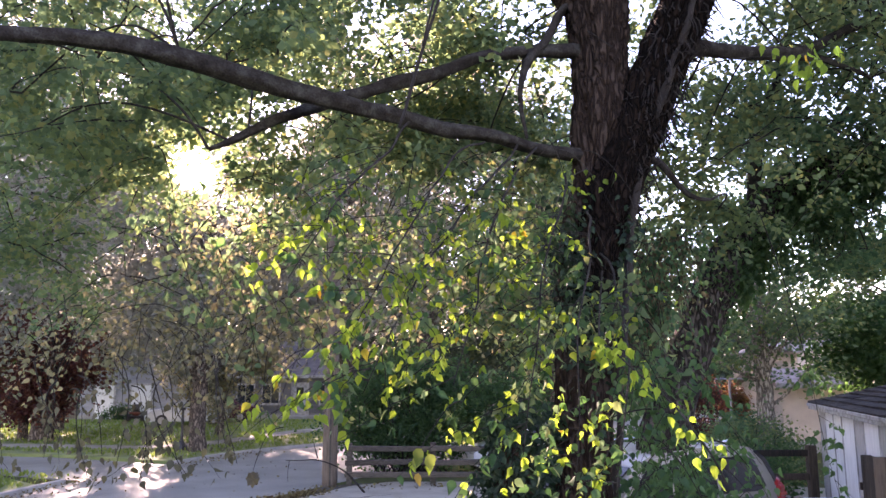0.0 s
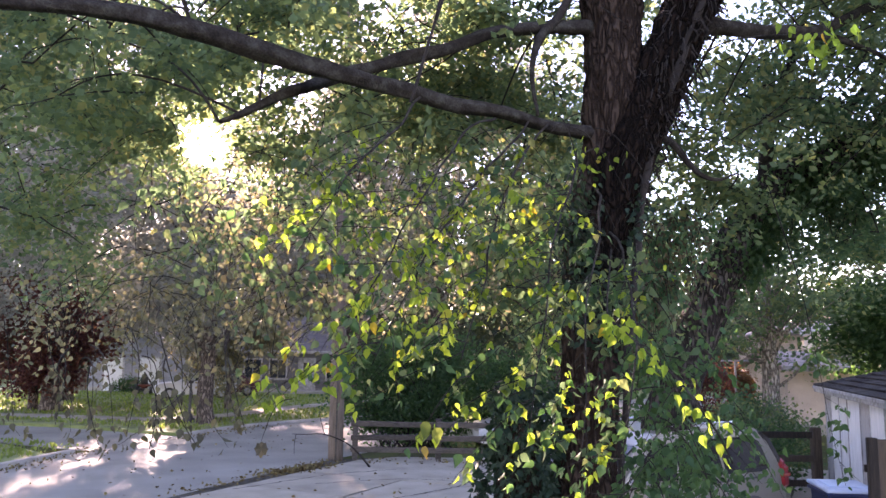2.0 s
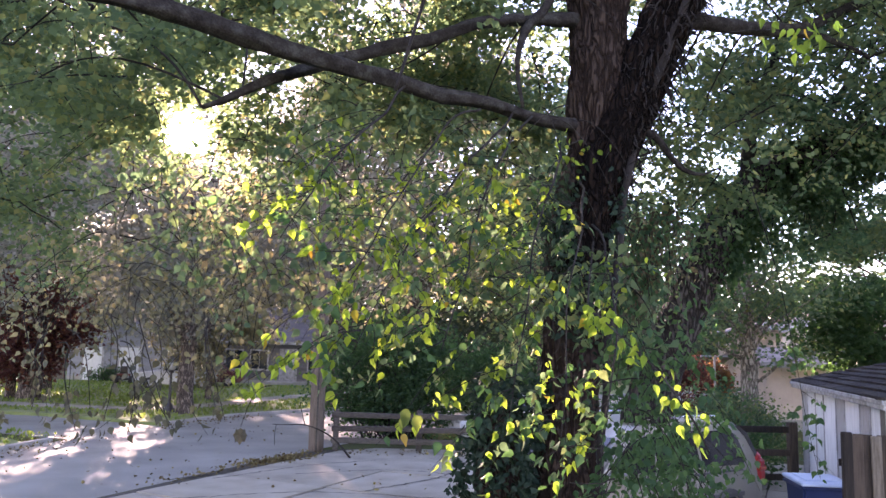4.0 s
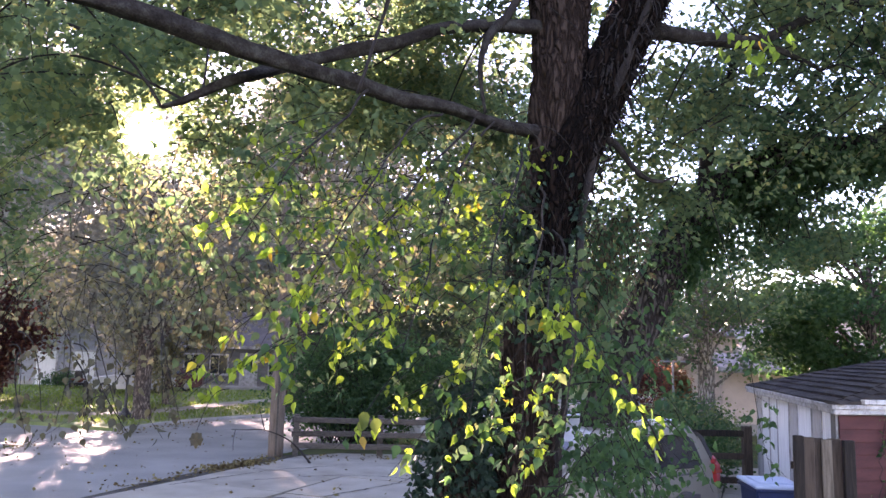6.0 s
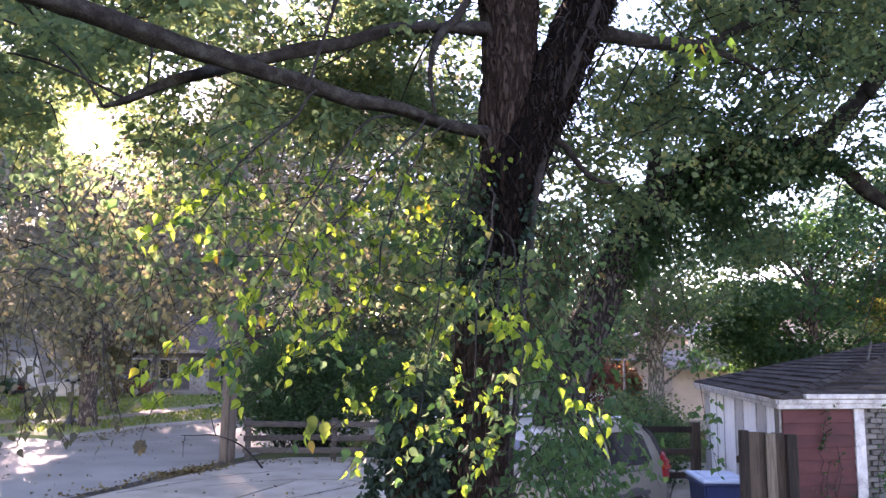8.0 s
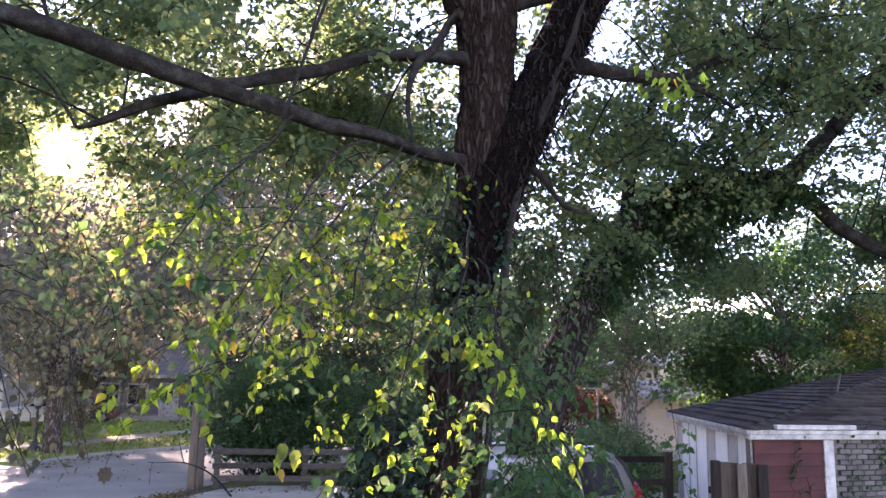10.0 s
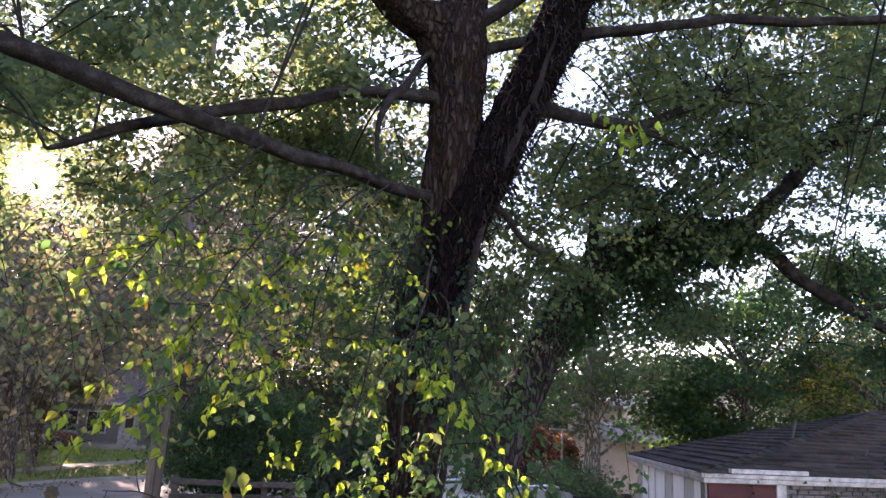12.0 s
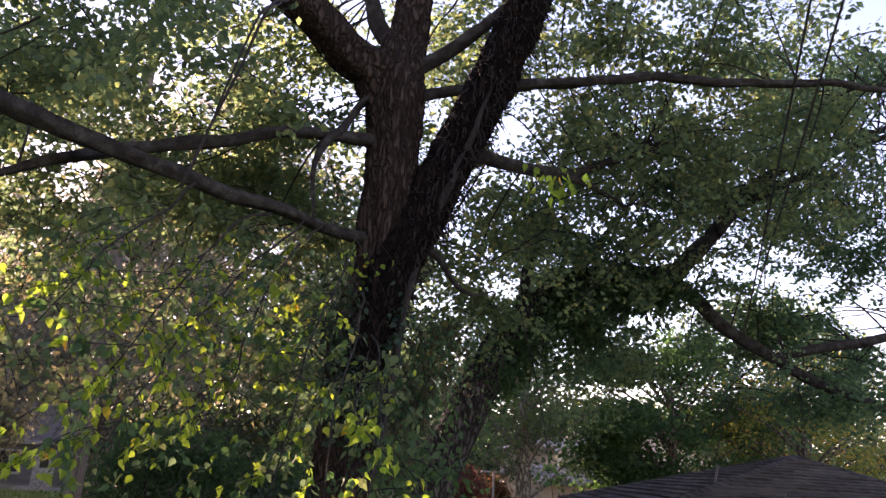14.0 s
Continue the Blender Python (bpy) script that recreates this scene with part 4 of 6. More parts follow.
def sedan(x, y, rz, paint, label, z=0.0):
    t = thing("parked_car", pose(x, y, z, 0, 0, rz), label, "car")
    half, inset, lo, hi = 0.88, 0.22, 0.25, 1.45
    prof = [(0, 0.42), (0, 0.9), (-0.85, 1.0), (-1.35, 1.4), (-1.7, 1.45), (-2.6, 1.42), (-3.2, 0.98), (-4.2, 0.84), (-4.5, 0.65), (-4.5, 0.35), (-4.3, 0.25), (-0.2, 0.25)]
    part("body", extrude_profile(prof, half, inset, 0.05), M[paint], t)
    for s in (-1, 1):
        part("side_window", side_pane([(-1.1, 1.02), (-1.45, 1.36), (-2.55, 1.35), (-3.0, 1.02)], half, inset, lo, hi, s), M["carglass"], t)
        part("tail_light", boxes([((0, s * 0.7, 0.78), (0.05, 0.32, 0.14))], 0.01), M["taillight"], t)
        part("headlight", boxes([((-4.47, s * 0.62, 0.68), (0.08, 0.34, 0.14))], 0.02), M["globe"], t)
        for wx in (-0.85, -3.65):
            wheel(t, wx, s * 0.8, 0.32)
    part("rear_window", boxes([((-1.06, 0, 1.22), (0.02, 1.2, 0.46), 0.0, (0, -0.9))], 0.006), M["carglass"], t)
    part("windscreen", boxes([((-2.93, 0, 1.22), (0.02, 1.24, 0.62), 0.0, (0, 0.95))], 0.006), M["carglass"], t)
    return t


minivan()
sedan(-12.3, 46.0, 22, "silver", "silver sedan parked at the house across the street", 0.1)
sedan(-11.3, 48.8, 8, "redcar", "maroon sedan parked at the house across the street", 0.1)
sedan(4.9, 24.9, 20, "whitecar", "white car parked beyond the rail fence")


# ---- garage ----
# plan: front corner G0, far corner G1 along the side, right end G2 of the front
G0, G1, G2 = np.array((6.07, 10.35)), np.array((8.3, 17.3)), np.array((15.92, 12.05))
G3 = G1 + (G2 - G0)
EAVE = 2.17


def lerp2(a, b, t):
    return a + (b - a) * t


def wall_piece(name, a, b, z0, z1, thick, mat, parent, out, proud=0.0, label="", bevel=0.004):
    """A board on the line a-b, from z0 to z1, standing proud towards out."""
    a, b, out = np.array(a), np.array(b), np.array(out)
    c = (a + b) / 2 + out * (proud - thick / 2)
    d = b - a
    bm = boxes([((c[0], c[1], (z0 + z1) / 2), (float(np.linalg.norm(d)), thick, z1 - z0), math.atan2(d[1], d[0]))], bevel)
    return part(name, bm, mat, parent, label)


def unit(v):
    return v / np.linalg.norm(v)


def garage():
    t = thing("garage", pose(0, 0, 0), "old white garage with a dark shingle roof and red siding", "garage")
    sd, fd = unit(G1 - G0), unit(G2 - G0)
    s_out, f_out = np.array((-sd[1], sd[0])), np.array((fd[1], -fd[0]))
    wall_piece("wall", G0 + sd * 0.28, G1, 0, EAVE, 0.14, M["grey_board"], t, s_out, -0.02)
    wall_piece("wall", G0, G2, 0, EAVE, 0.14, M["mortar"], t, f_out, -0.02)
    wall_piece("wall", G1, G3, 0, EAVE, 0.14, M["grey_board"], t, -f_out)
    wall_piece("wall", G2, G3, 0, EAVE, 0.14, M["grey_board"], t, -s_out)
    # side: wide white panels with grey battens
    L = float(np.linalg.norm(G1 - G0))
    edges = [0.04, 0.95, 1.62, 2.75, 3.5, 4.7, 5.6, 6.6, L - 0.02]
    for i in range(8):
        mat = M["white"] if i % 2 == 0 or i == 5 else M["grey_board"]
        wall_piece("panel", G0 + sd * (edges[i] + 0.012), G0 + sd * (edges[i + 1] - 0.012), 0.05, EAVE - 0.02, 0.03, mat, t, s_out, 0.012)
    for e in edges:
        wall_piece("batten", G0 + sd * (e - 0.025), G0 + sd * (e + 0.025), 0.03, EAVE - 0.02, 0.02, M["trim"], t, s_out, 0.03)
    # front: red lap siding between white trims, whitewashed brick beyond
    for k in range(12):
        z = 0.02 + k * 0.17
        a, b = G0, G0 + fd * 1.22
        c = (a + b) / 2
        bm = boxes([((c[0], c[1], z + 0.09), (1.22, 0.022, 0.185), math.atan2(fd[1], fd[0]), (-0.09, 0))], 0.003)
        part("lap_board", bm, M["red"], t)
    wall_piece("door_trim", G0 + fd * 1.22, G0 + fd * 1.4, 0, EAVE - 0.06, 0.05, M["trim"], t, f_out, 0.035)
    wall_piece("head_trim", G0, G0 + fd * 9.9, EAVE - 0.075, EAVE - 0.03, 0.06, M["trim"], t, f_out, 0.045)
    rng = np.random.default_rng(9)
    bl, bh = 0.215, 0.075
    base = boxes([((0, 0, 0), (bl - 0.012, 0.06, bh - 0.012))], 0.005)
    me = bpy.data.meshes.new("brick")
    base.to_mesh(me)
    base.free()
    me.materials.append(M["brickwhite"])
    ang = math.atan2(fd[1], fd[0])
    count = 0
    for row in reversed(range(28)):
        for col in range(13):
            x = 1.5 + col * bl + (row % 2) * bl / 2
            if count >= 300 or x > 4.1:
                continue
            q = G0 + fd * x + f_out * rng.uniform(-0.003, 0.008)
            ob = new("brick", me)
            ob.parent = t
            ob.matrix_local = pose(q[0], q[1], 0.04 + row * bh, 0, 0, math.degrees(ang))
            count += 1
    # roof: hip end, courses of shingles
    ov = 0.15
    e0 = G0 + s_out * ov + f_out * ov
    e1 = G1 + s_out * ov - f_out * ov
    e2 = G2 - s_out * ov + f_out * ov
    e3 = G3 - s_out * ov - f_out * ov
    rl = G0 + fd * 5.5 + sd * 3.65
    rr = rl + sd * 0.2
    zr = 3.42
    ze = EAVE + 0.04
    E = {k: Vector((*v, ze)) for k, v in (("e0", e0), ("e1", e1), ("e2", e2), ("e3", e3))}
    A, B = Vector((*rl, zr)), Vector((*rr, zr))

    def courses(a, b, c, d, n, near):
        """Rows of shingles on the roof plane from the eave a-b up to c-d (c above b, d above a)."""
        nor = (b - a).cross(d - a).normalized()
        if nor.z < 0:
            nor = -nor
        rng2 = np.random.default_rng(n)
        for k in range(n):
            t0, t1 = k / n, min(1.0, (k + 1.25) / n)
            p, q = a.lerp(d, t0), b.lerp(c, t0)
            r, s = b.lerp(c, t1), a.lerp(d, t1)
            w = (q - p).length
            m = max(1, int(w / 0.95)) if near else 1
            off = 0 if m == 1 else rng2.uniform(0, 0.3) / m
            cuts = [0] + [min(0.98, (i + off) / m) for i in range(1, m)] + [1]
            for i in range(len(cuts) - 1):
                u0, u1 = cuts[i] + 0.0015, cuts[i + 1] - 0.0015
                lift = 0.036 + rng2.uniform(0, 0.02)
                lo0, lo1 = p.lerp(q, u0), p.lerp(q, u1)
                hi0, hi1 = s.lerp(r, u0), s.lerp(r, u1)
                vs = [lo0 + nor * lift, lo1 + nor * lift, hi1 + nor * 0.005, hi0 + nor * 0.005, lo0, lo1, hi1 - nor * 0.002, hi0 - nor * 0.002]
                mesh_ob("shingle_strip", vs, [(0, 1, 2, 3), (4, 7, 6, 5), (0, 4, 5, 1), (1, 5, 6, 2), (2, 6, 7, 3), (3, 7, 4, 0)], M["shingle"], roof)

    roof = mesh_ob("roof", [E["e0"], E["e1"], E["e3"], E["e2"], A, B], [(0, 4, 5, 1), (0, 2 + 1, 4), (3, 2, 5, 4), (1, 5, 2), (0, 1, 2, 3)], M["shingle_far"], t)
    courses(E["e0"], E["e1"], B, A, 19, True)
    courses(E["e2"], E["e0"], A, A, 19, True)
    courses(E["e3"], E["e2"], A, B, 8, False)
    courses(E["e1"], E["e3"], B, B, 8, False)
    # ridge and hip caps
    for p, q in ((E["e0"], A), (E["e2"], A), (E["e1"], B)):
        n = int((q - p).length / 0.28)
        for k in range(n):
            a, b = p.lerp(q, k / n), p.lerp(q, (k + 1.15) / n)
            d = (b - a).normalized()
            s = d.cross(Vector((0, 0, 1))).normalized() * 0.13
            up = Vector((0, 0, 0.035))
            vs = [a - s + up * 0.4, a + up * 1.6, a + s + up * 0.4, b - s, b + up * 1.1, b + s]
            mesh_ob("ridge_cap", vs, [(0, 1, 4, 3), (1, 2, 5, 4), (0, 2, 1), (3, 4, 5), (0, 3, 5, 2)], M["shingle"], roof)
    # fascia boards and gutter
    def edge_board(name, a, b, out, z0, z1, th, mat, pr, label=""):
        return wall_piece(name, a, b, z0, z1, th, mat, t, out, pr, label, 0.006)
    edge_board("fascia", e0, e1, s_out, ze - 0.12, ze + 0.0, 0.03, M["trim"], 0.0)
    edge_board("fascia_moulding", e0, e1, s_out, ze - 0.05, ze + 0.012, 0.03, M["trim"], 0.03)
    edge_board("fascia", e0, e2, f_out, ze - 0.12, ze + 0.0, 0.03, M["trim"], 0.0)
    edge_board("fascia_moulding", e0, e2, f_out, ze - 0.05, ze + 0.012, 0.03, M["trim"], 0.03)
    edge_board("gutter_piece", e0 + fd * 0.42, e0 + fd * 1.85, f_out, ze + 0.02, ze + 0.085, 0.08, M["trim"], 0.08, "loose white gutter section")
    bm = bmesh.new()
    prism(bm, [tuple(e0 + s_out * -0.02), tuple(e1), tuple(G1), tuple(G0), tuple(G2), tuple(e2)], ze - 0.1, ze - 0.08)
    part("soffit", bm, M["trim"], t)
    vp = E["e0"].lerp(A, 0.43) + Vector((sd[0], sd[1], 0)) * 0.25
    v = part("vent_pipe", cyl(bmesh.new(), vp + Vector((0, 0, 0.0)), vp + Vector((0.09, 0, 0.36)), 0.022, 0.022, 8), M["black"], t)
    return t


garage()


# ---- stockade boards and bin ----
def board_fence():
    t = thing("board_fence", pose(0, 0, 0), "short run of dark weathered fence boards beside the garage", "fence")
    a, b = np.array((5.2, 9.95)), np.array((5.92, 9.82))
    d = b - a
    rz = math.atan2(d[1], d[0])
    for x, w, h, o, th in ((0.05, 0.12, 1.84, -0.04, 0.09), (0.185, 0.155, 1.82, 0.0, 0.03), (0.315, 0.16, 1.81, 0.04, 0.03), (0.42, 0.13, 1.8, -0.005, 0.03), (0.54, 0.17, 1.81, 0.04, 0.03), (0.665, 0.14, 1.8, -0.04, 0.09)):
        q = a + d * x / 0.73
        bleached = abs(x - 0.42) < 0.01
        part("post" if th > 0.05 else "board", boxes([((q[0], q[1] + o, h / 2), (w, th, h), rz, (0, 0.01 * math.sin(x * 9)))], 0.01), M["palewood" if bleached else "brownwood"], t, "bleached grey board" if bleached else "")
    for z in (0.4, 1.45):
        q = (a + b) / 2
        part("rail", boxes([((q[0], q[1] + 0.09, z), (0.7, 0.04, 0.09), rz)], 0.006), M["brownwood"], t)


board_fence()


def recycling_bin():
    t = thing("recycling_bin", pose(5.5, 11.2, 0, 0, 0, -6), "blue wheeled recycling bin with a pale lid", "bin")
    bm = bmesh.new()
    bmesh.ops.create_cube(bm, size=1.0)
    for v in bm.verts:
        k = 0.5 if v.co.z < 0 else 0.62
        v.co.x *= k
        v.co.y *= k * 1.15
        v.co.z = 0.08 if v.co.z < 0 else 1.0
    bmesh.ops.bevel(bm, geom=list(bm.edges), offset=0.03, segments=2, affect="EDGES")
    part("bin_body", bm, M["binblue"], t)
    part("rim", boxes([((0, 0, 0.985), (0.68, 0.78, 0.05))], 0.015), M["binblue"], t)
    part("lid", boxes([((0, -0.02, 1.045), (0.7, 0.8, 0.05), 0, (0.03, 0)), ((0, 0.0, 1.075), (0.5, 0.55, 0.03), 0, (0.03, 0))], 0.015), M["binlid"], t, "pale blue lid")
    part("grip_bar", cyl(bmesh.new(), (-0.3, 0.42, 0.96), (0.3, 0.42, 0.96), 0.018), M["binblue"], t)
    for s in (-1, 1):
        part("wheel", cyl(bmesh.new(), (s * 0.27, 0.33, 0.12), (s * 0.33, 0.33, 0.12), 0.12, 0.12, 16), M["rubber"], t)


recycling_bin()


# ---- yard fence behind the van ----
def yard_fence():
    t = thing("yard_fence", pose(0, 0, 0), "dark wooden yard fence behind the parked van", "fence")
    for x, y in [(6.95, 15.0), (4.6, 14.9), (2.3, 14.8)]:
        part("post", boxes([((x, y, 0.76), (0.16, 0.16, 1.52))], 0.012), M["brownwood"], t)
    for z in (1.38, 0.95, 0.5):
        for x0 in (4.6, 2.3):
            part("rail", boxes([((x0 + 1.17, 14.94, z), (2.35, 0.05, 0.12), 0.043)], 0.008), M["brownwood"], t)


yard_fence()

# thin white post in the yard beyond
wp = thing("metal_post", pose(10.3, 28.0, 0), "thin pale metal clothes post in the yard", "post")
part("shaft", cyl(bmesh.new(), (0, 0, 0), (0, 0, 2.75), 0.045, 0.04), M["steel"], wp)
part("arm", cyl(bmesh.new(), (-0.5, 0, 2.7), (0.5, 0, 2.7), 0.03, 0.03), M["steel"], wp)


# ---- houses ----
def window_part(parent, x, y, z, w, h, rz=0.0, out=(0, -1)):
    o = np.array(out)
    win = part("window", boxes([((x + o[0] * 0.02, y + o[1] * 0.02, z), (w + 0.16, 0.1, h + 0.16), rz)], 0.01), M["trim"], parent, "white framed window")
    for sx in (-1, 1):
        q = np.array((math.cos(rz), math.sin(rz))) * sx * w * 0.25
        part("pane", boxes([((x + q[0] + o[0] * 0.08, y + q[1] + o[1] * 0.08, z), (w * 0.46, 0.03, h * 0.94), rz)], 0.004), M["glass"], win)
    part("sill", boxes([((x + o[0] * 0.08, y + o[1] * 0.08, z - h / 2 - 0.08), (w + 0.24, 0.16, 0.06), rz)], 0.01), M["trim"], win)
    return win


def door_part(parent, x, y, z0, w, h, mat, out=(0, -1), rz=0.0, glazed=True):
    o = np.array(out)
    d = part("door", boxes([((x + o[0] * 0.03, y + o[1] * 0.03, z0 + h / 2), (w, 0.08, h), rz)], 0.01), M[mat], parent, "panelled house door")
    part("door_frame", boxes([((x + o[0] * 0.01 - (w / 2 + 0.06), y + o[1] * 0.02, z0 + h / 2), (0.12, 0.12, h)), ((x + w / 2 + 0.06, y + o[1] * 0.02, z0 + h / 2), (0.12, 0.12, h)), ((x, y + o[1] * 0.02, z0 + h + 0.06), (w + 0.24, 0.12, 0.12))], 0.01), M["trim"], d)
    if glazed:
        part("glass_light", boxes([((x, y + o[1] * 0.075, z0 + h * 0.72), (w * 0.5, 0.02, h * 0.35))], 0.004), M["glass"], d)
    else:
        for px in (-0.24, 0.24):
            for pz, ph in ((0.28, 0.36), (0.72, 0.4)):
                part("door_panel", boxes([((x + px * w, y + o[1] * 0.075, z0 + h * pz), (w * 0.38, 0.02, h * ph))], 0.006), M[mat], d)
    part("knob", cyl(bmesh.new(), (x + w * 0.38, y + o[1] * 0.06, z0 + 1.0), (x + w * 0.38, y + o[1] * 0.12, z0 + 1.0), 0.035), M["steel"], d)
    return d


def house(name, x0, x1, y0, y1, eave, ridge, wall_mat, roof_mat, label, gable_front=False, siding=True, z0=0.0):
    t = thing(name, pose(0, 0, 0), label, "house")
    xm, ym = (x0 + x1) / 2, (y0 + y1) / 2
    part("foundation", boxes([((xm, ym, z0 + 0.15), (x1 - x0 + 0.06, y1 - y0 + 0.06, 0.5))], 0.01), M["kerb"], t)
    bm = bmesh.new()
    vs = [(x0, y0, z0 + 0.3), (x1, y0, z0 + 0.3), (x1, y1, z0 + 0.3), (x0, y1, z0 + 0.3), (x0, y0, eave), (x1, y0, eave), (x1, y1, eave), (x0, y1, eave)]
    b = [bm.verts.new(v) for v in vs]
    if gable_front:
        p, q = bm.verts.new((xm, y0, ridge)), bm.verts.new((xm, y1, ridge))
        fs = [(b[0], b[1], b[5], p, b[4]), (b[2], b[3], b[7], q, b[6]), (b[1], b[2], b[6], b[5]), (b[3], b[0], b[4], b[7]), (b[4], p, q, b[7]), (p, b[5], b[6], q)]
    else:
        p, q = bm.verts.new((x0, ym, ridge)), bm.verts.new((x1, ym, ridge))
        fs = [(b[0], b[1], b[5], b[4]), (b[2], b[3], b[7], b[6]), (b[1], b[2], b[6], q, b[5]), (b[3], b[0], b[4], p, b[7]), (b[4], b[5], q, p), (b[6], b[7], p, q)]
    for f in fs:
        bm.faces.new(f)
    bmesh.ops.recalc_face_normals(bm, faces=bm.faces)
    part("wall", bm, M[wall_mat], t)
    if siding:
        z = z0 + 0.42
        while z < eave - 0.1:
            part("siding_board", boxes([((xm, y0 - 0.012, z), (x1 - x0, 0.03, 0.19), 0, (-0.06, 0))], 0.0), M[wall_mat], t)
            z += 0.2
    ov = 0.35
    bm = bmesh.new()
    if gable_front:
        for s in (-1, 1):
            xe = xm + s * ((x1 - x0) / 2 + ov)
            ze = eave - (ridge - eave) * ov / ((x1 - x0) / 2)
            q = [(xm, y0 - ov, ridge + 0.02), (xm, y1 + ov, ridge + 0.02), (xe, y1 + ov, ze + 0.02), (xe, y0 - ov, ze + 0.02)]
            lo = [bm.verts.new(v) for v in q]
            hi = [bm.verts.new((v[0], v[1], v[2] + 0.14)) for v in q]
            bm.faces.new(lo), bm.faces.new(hi[::-1])
            for i in range(4):
                bm.faces.new((lo[i], lo[(i + 1) % 4], hi[(i + 1) % 4], hi[i]))
    else:
        for s in (-1, 1):
            ye = ym + s * ((y1 - y0) / 2 + ov)
            ze = eave - (ridge - eave) * ov / ((y1 - y0) / 2)
            q = [(x0 - ov, ym, ridge + 0.02), (x1 + ov, ym, ridge + 0.02), (x1 + ov, ye, ze + 0.02), (x0 - ov, ye, ze + 0.02)]
            lo = [bm.verts.new(v) for v in q]
            hi = [bm.verts.new((v[0], v[1], v[2] + 0.14)) for v in q]
            bm.faces.new(lo), bm.faces.new(hi[::-1])
            for i in range(4):
                bm.faces.new((lo[i], lo[(i + 1) % 4], hi[(i + 1) % 4], hi[i]))
    bmesh.ops.recalc_face_normals(bm, faces=bm.faces)
    part("roof", bm, M[roof_mat], t)
    if gable_front:
        sl = math.atan2(ridge - eave, (x1 - x0) / 2)
        ln = math.hypot(ridge - eave, (x1 - x0) / 2) + ov
        for s in (-1, 1):
            cx = xm + s * (math.cos(sl) * ln / 2)
            part("barge_board", boxes([((cx, y0 - ov - 0.02, ridge - math.sin(sl) * ln / 2 + 0.05), (ln, 0.05, 0.2), 0, (0, s * sl))], 0.006), M["trim"], t)
    else:
        part("fascia", boxes([((xm, y0 - ov - 0.02, eave - (ridge - eave) * ov / ((y1 - y0) / 2) + 0.08), (x1 - x0 + 2 * ov, 0.05, 0.2))], 0.006), M["trim"], t)
    return t


def riding_mower():
    t = thing("riding_mower", pose(-18.6, 48.6, 0.1, 0, 0, -70), "small rusty orange riding mower with a black seat", "mower")
    part("hood", boxes([((-0.5, 0, 0.52), (0.7, 0.46, 0.34))], 0.08), M["orange"], t, "orange hood")
    part("deck", boxes([((0.1, 0, 0.28), (0.8, 0.95, 0.14))], 0.05), M["black"], t)
    part("fender", boxes([((0.42, 0, 0.55), (0.5, 0.8, 0.1))], 0.04), M["orange"], t)
    part("seat", boxes([((0.36, 0, 0.68), (0.38, 0.42, 0.12)), ((0.56, 0, 0.88), (0.1, 0.42, 0.38))], 0.04), M["black"], t, "black padded seat")
    part("steering_column", cyl(bmesh.new(), (-0.2, 0, 0.6), (-0.02, 0, 0.95), 0.025), M["black"], t)
    part("steering_wheel", cyl(bmesh.new(), (-0.03, 0, 0.93), (-0.01, 0, 0.96), 0.17, 0.17, 18), M["black"], t)
    for s in (-1, 1):
        wheel(t, 0.42, s * 0.4, 0.24)
        wheel(t, -0.65, s * 0.36, 0.17)


riding_mower()


def side_yard_fence():
    t = thing("picket_fence", pose(0, 0, 0), "brown board fence beside the grey house", "fence")
    for k in range(12):
        part("board", boxes([((-25.6 + k * 0.155, 52.2 + (k % 2) * 0.01, 0.78), (0.14, 0.025, 1.5 + 0.03 * math.sin(k * 3.1)))], 0.006), M["pole"], t)
    for z in (0.4, 1.2):
        part("rail", boxes([((-24.75, 52.25, z), (1.86, 0.04, 0.09))], 0.006), M["pole"], t)


side_yard_fence()
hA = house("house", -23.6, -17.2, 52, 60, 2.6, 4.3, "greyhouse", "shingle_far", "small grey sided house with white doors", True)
door_part(hA, -22.0, 52, 0.1, 1.2, 2.15, "white", glazed=False)
door_part(hA, -19.6, 52, 0.1, 1.3, 2.15, "white", glazed=False)
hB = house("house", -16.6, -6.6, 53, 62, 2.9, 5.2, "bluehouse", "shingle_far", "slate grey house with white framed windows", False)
for x in (-15.2, -13.0, -11.3):
    window_part(hB, x, 53, 1.65, 1.1, 1.25)
door_part(hB, -9.35, 53, 0.25, 0.95, 2.05, "trim")
window_part(hB, -7.6, 53, 1.65, 0.8, 1.25)
part("porch_step", boxes([((-9.3, 52.3, 0.12), (2.6, 1.4, 0.28))], 0.02), M["kerb"], hB, "pale concrete porch step")
hC = house("house", 12.8, 23.4, 29.5, 33.5, 2.45, 2.95, "beige", "brownroof", "beige stucco house with a brown roof behind the yard", False, False)
window_part(hC, 20.0, 29.5, 1.5, 1.1, 1.1)
window_part(hC, 17.6, 29.5, 1.55, 0.7, 1.0)
hD = house("house", 17.2, 26.8, 37.6, 46, 4.0, 5.2, "beige", "brownroof", "taller beige house behind the yard", True, False)
window_part(hD, 20.4, 37.6, 3.0, 1.1, 1.2)
window_part(hD, 25.0, 37.6, 3.0, 1.1, 1.2)


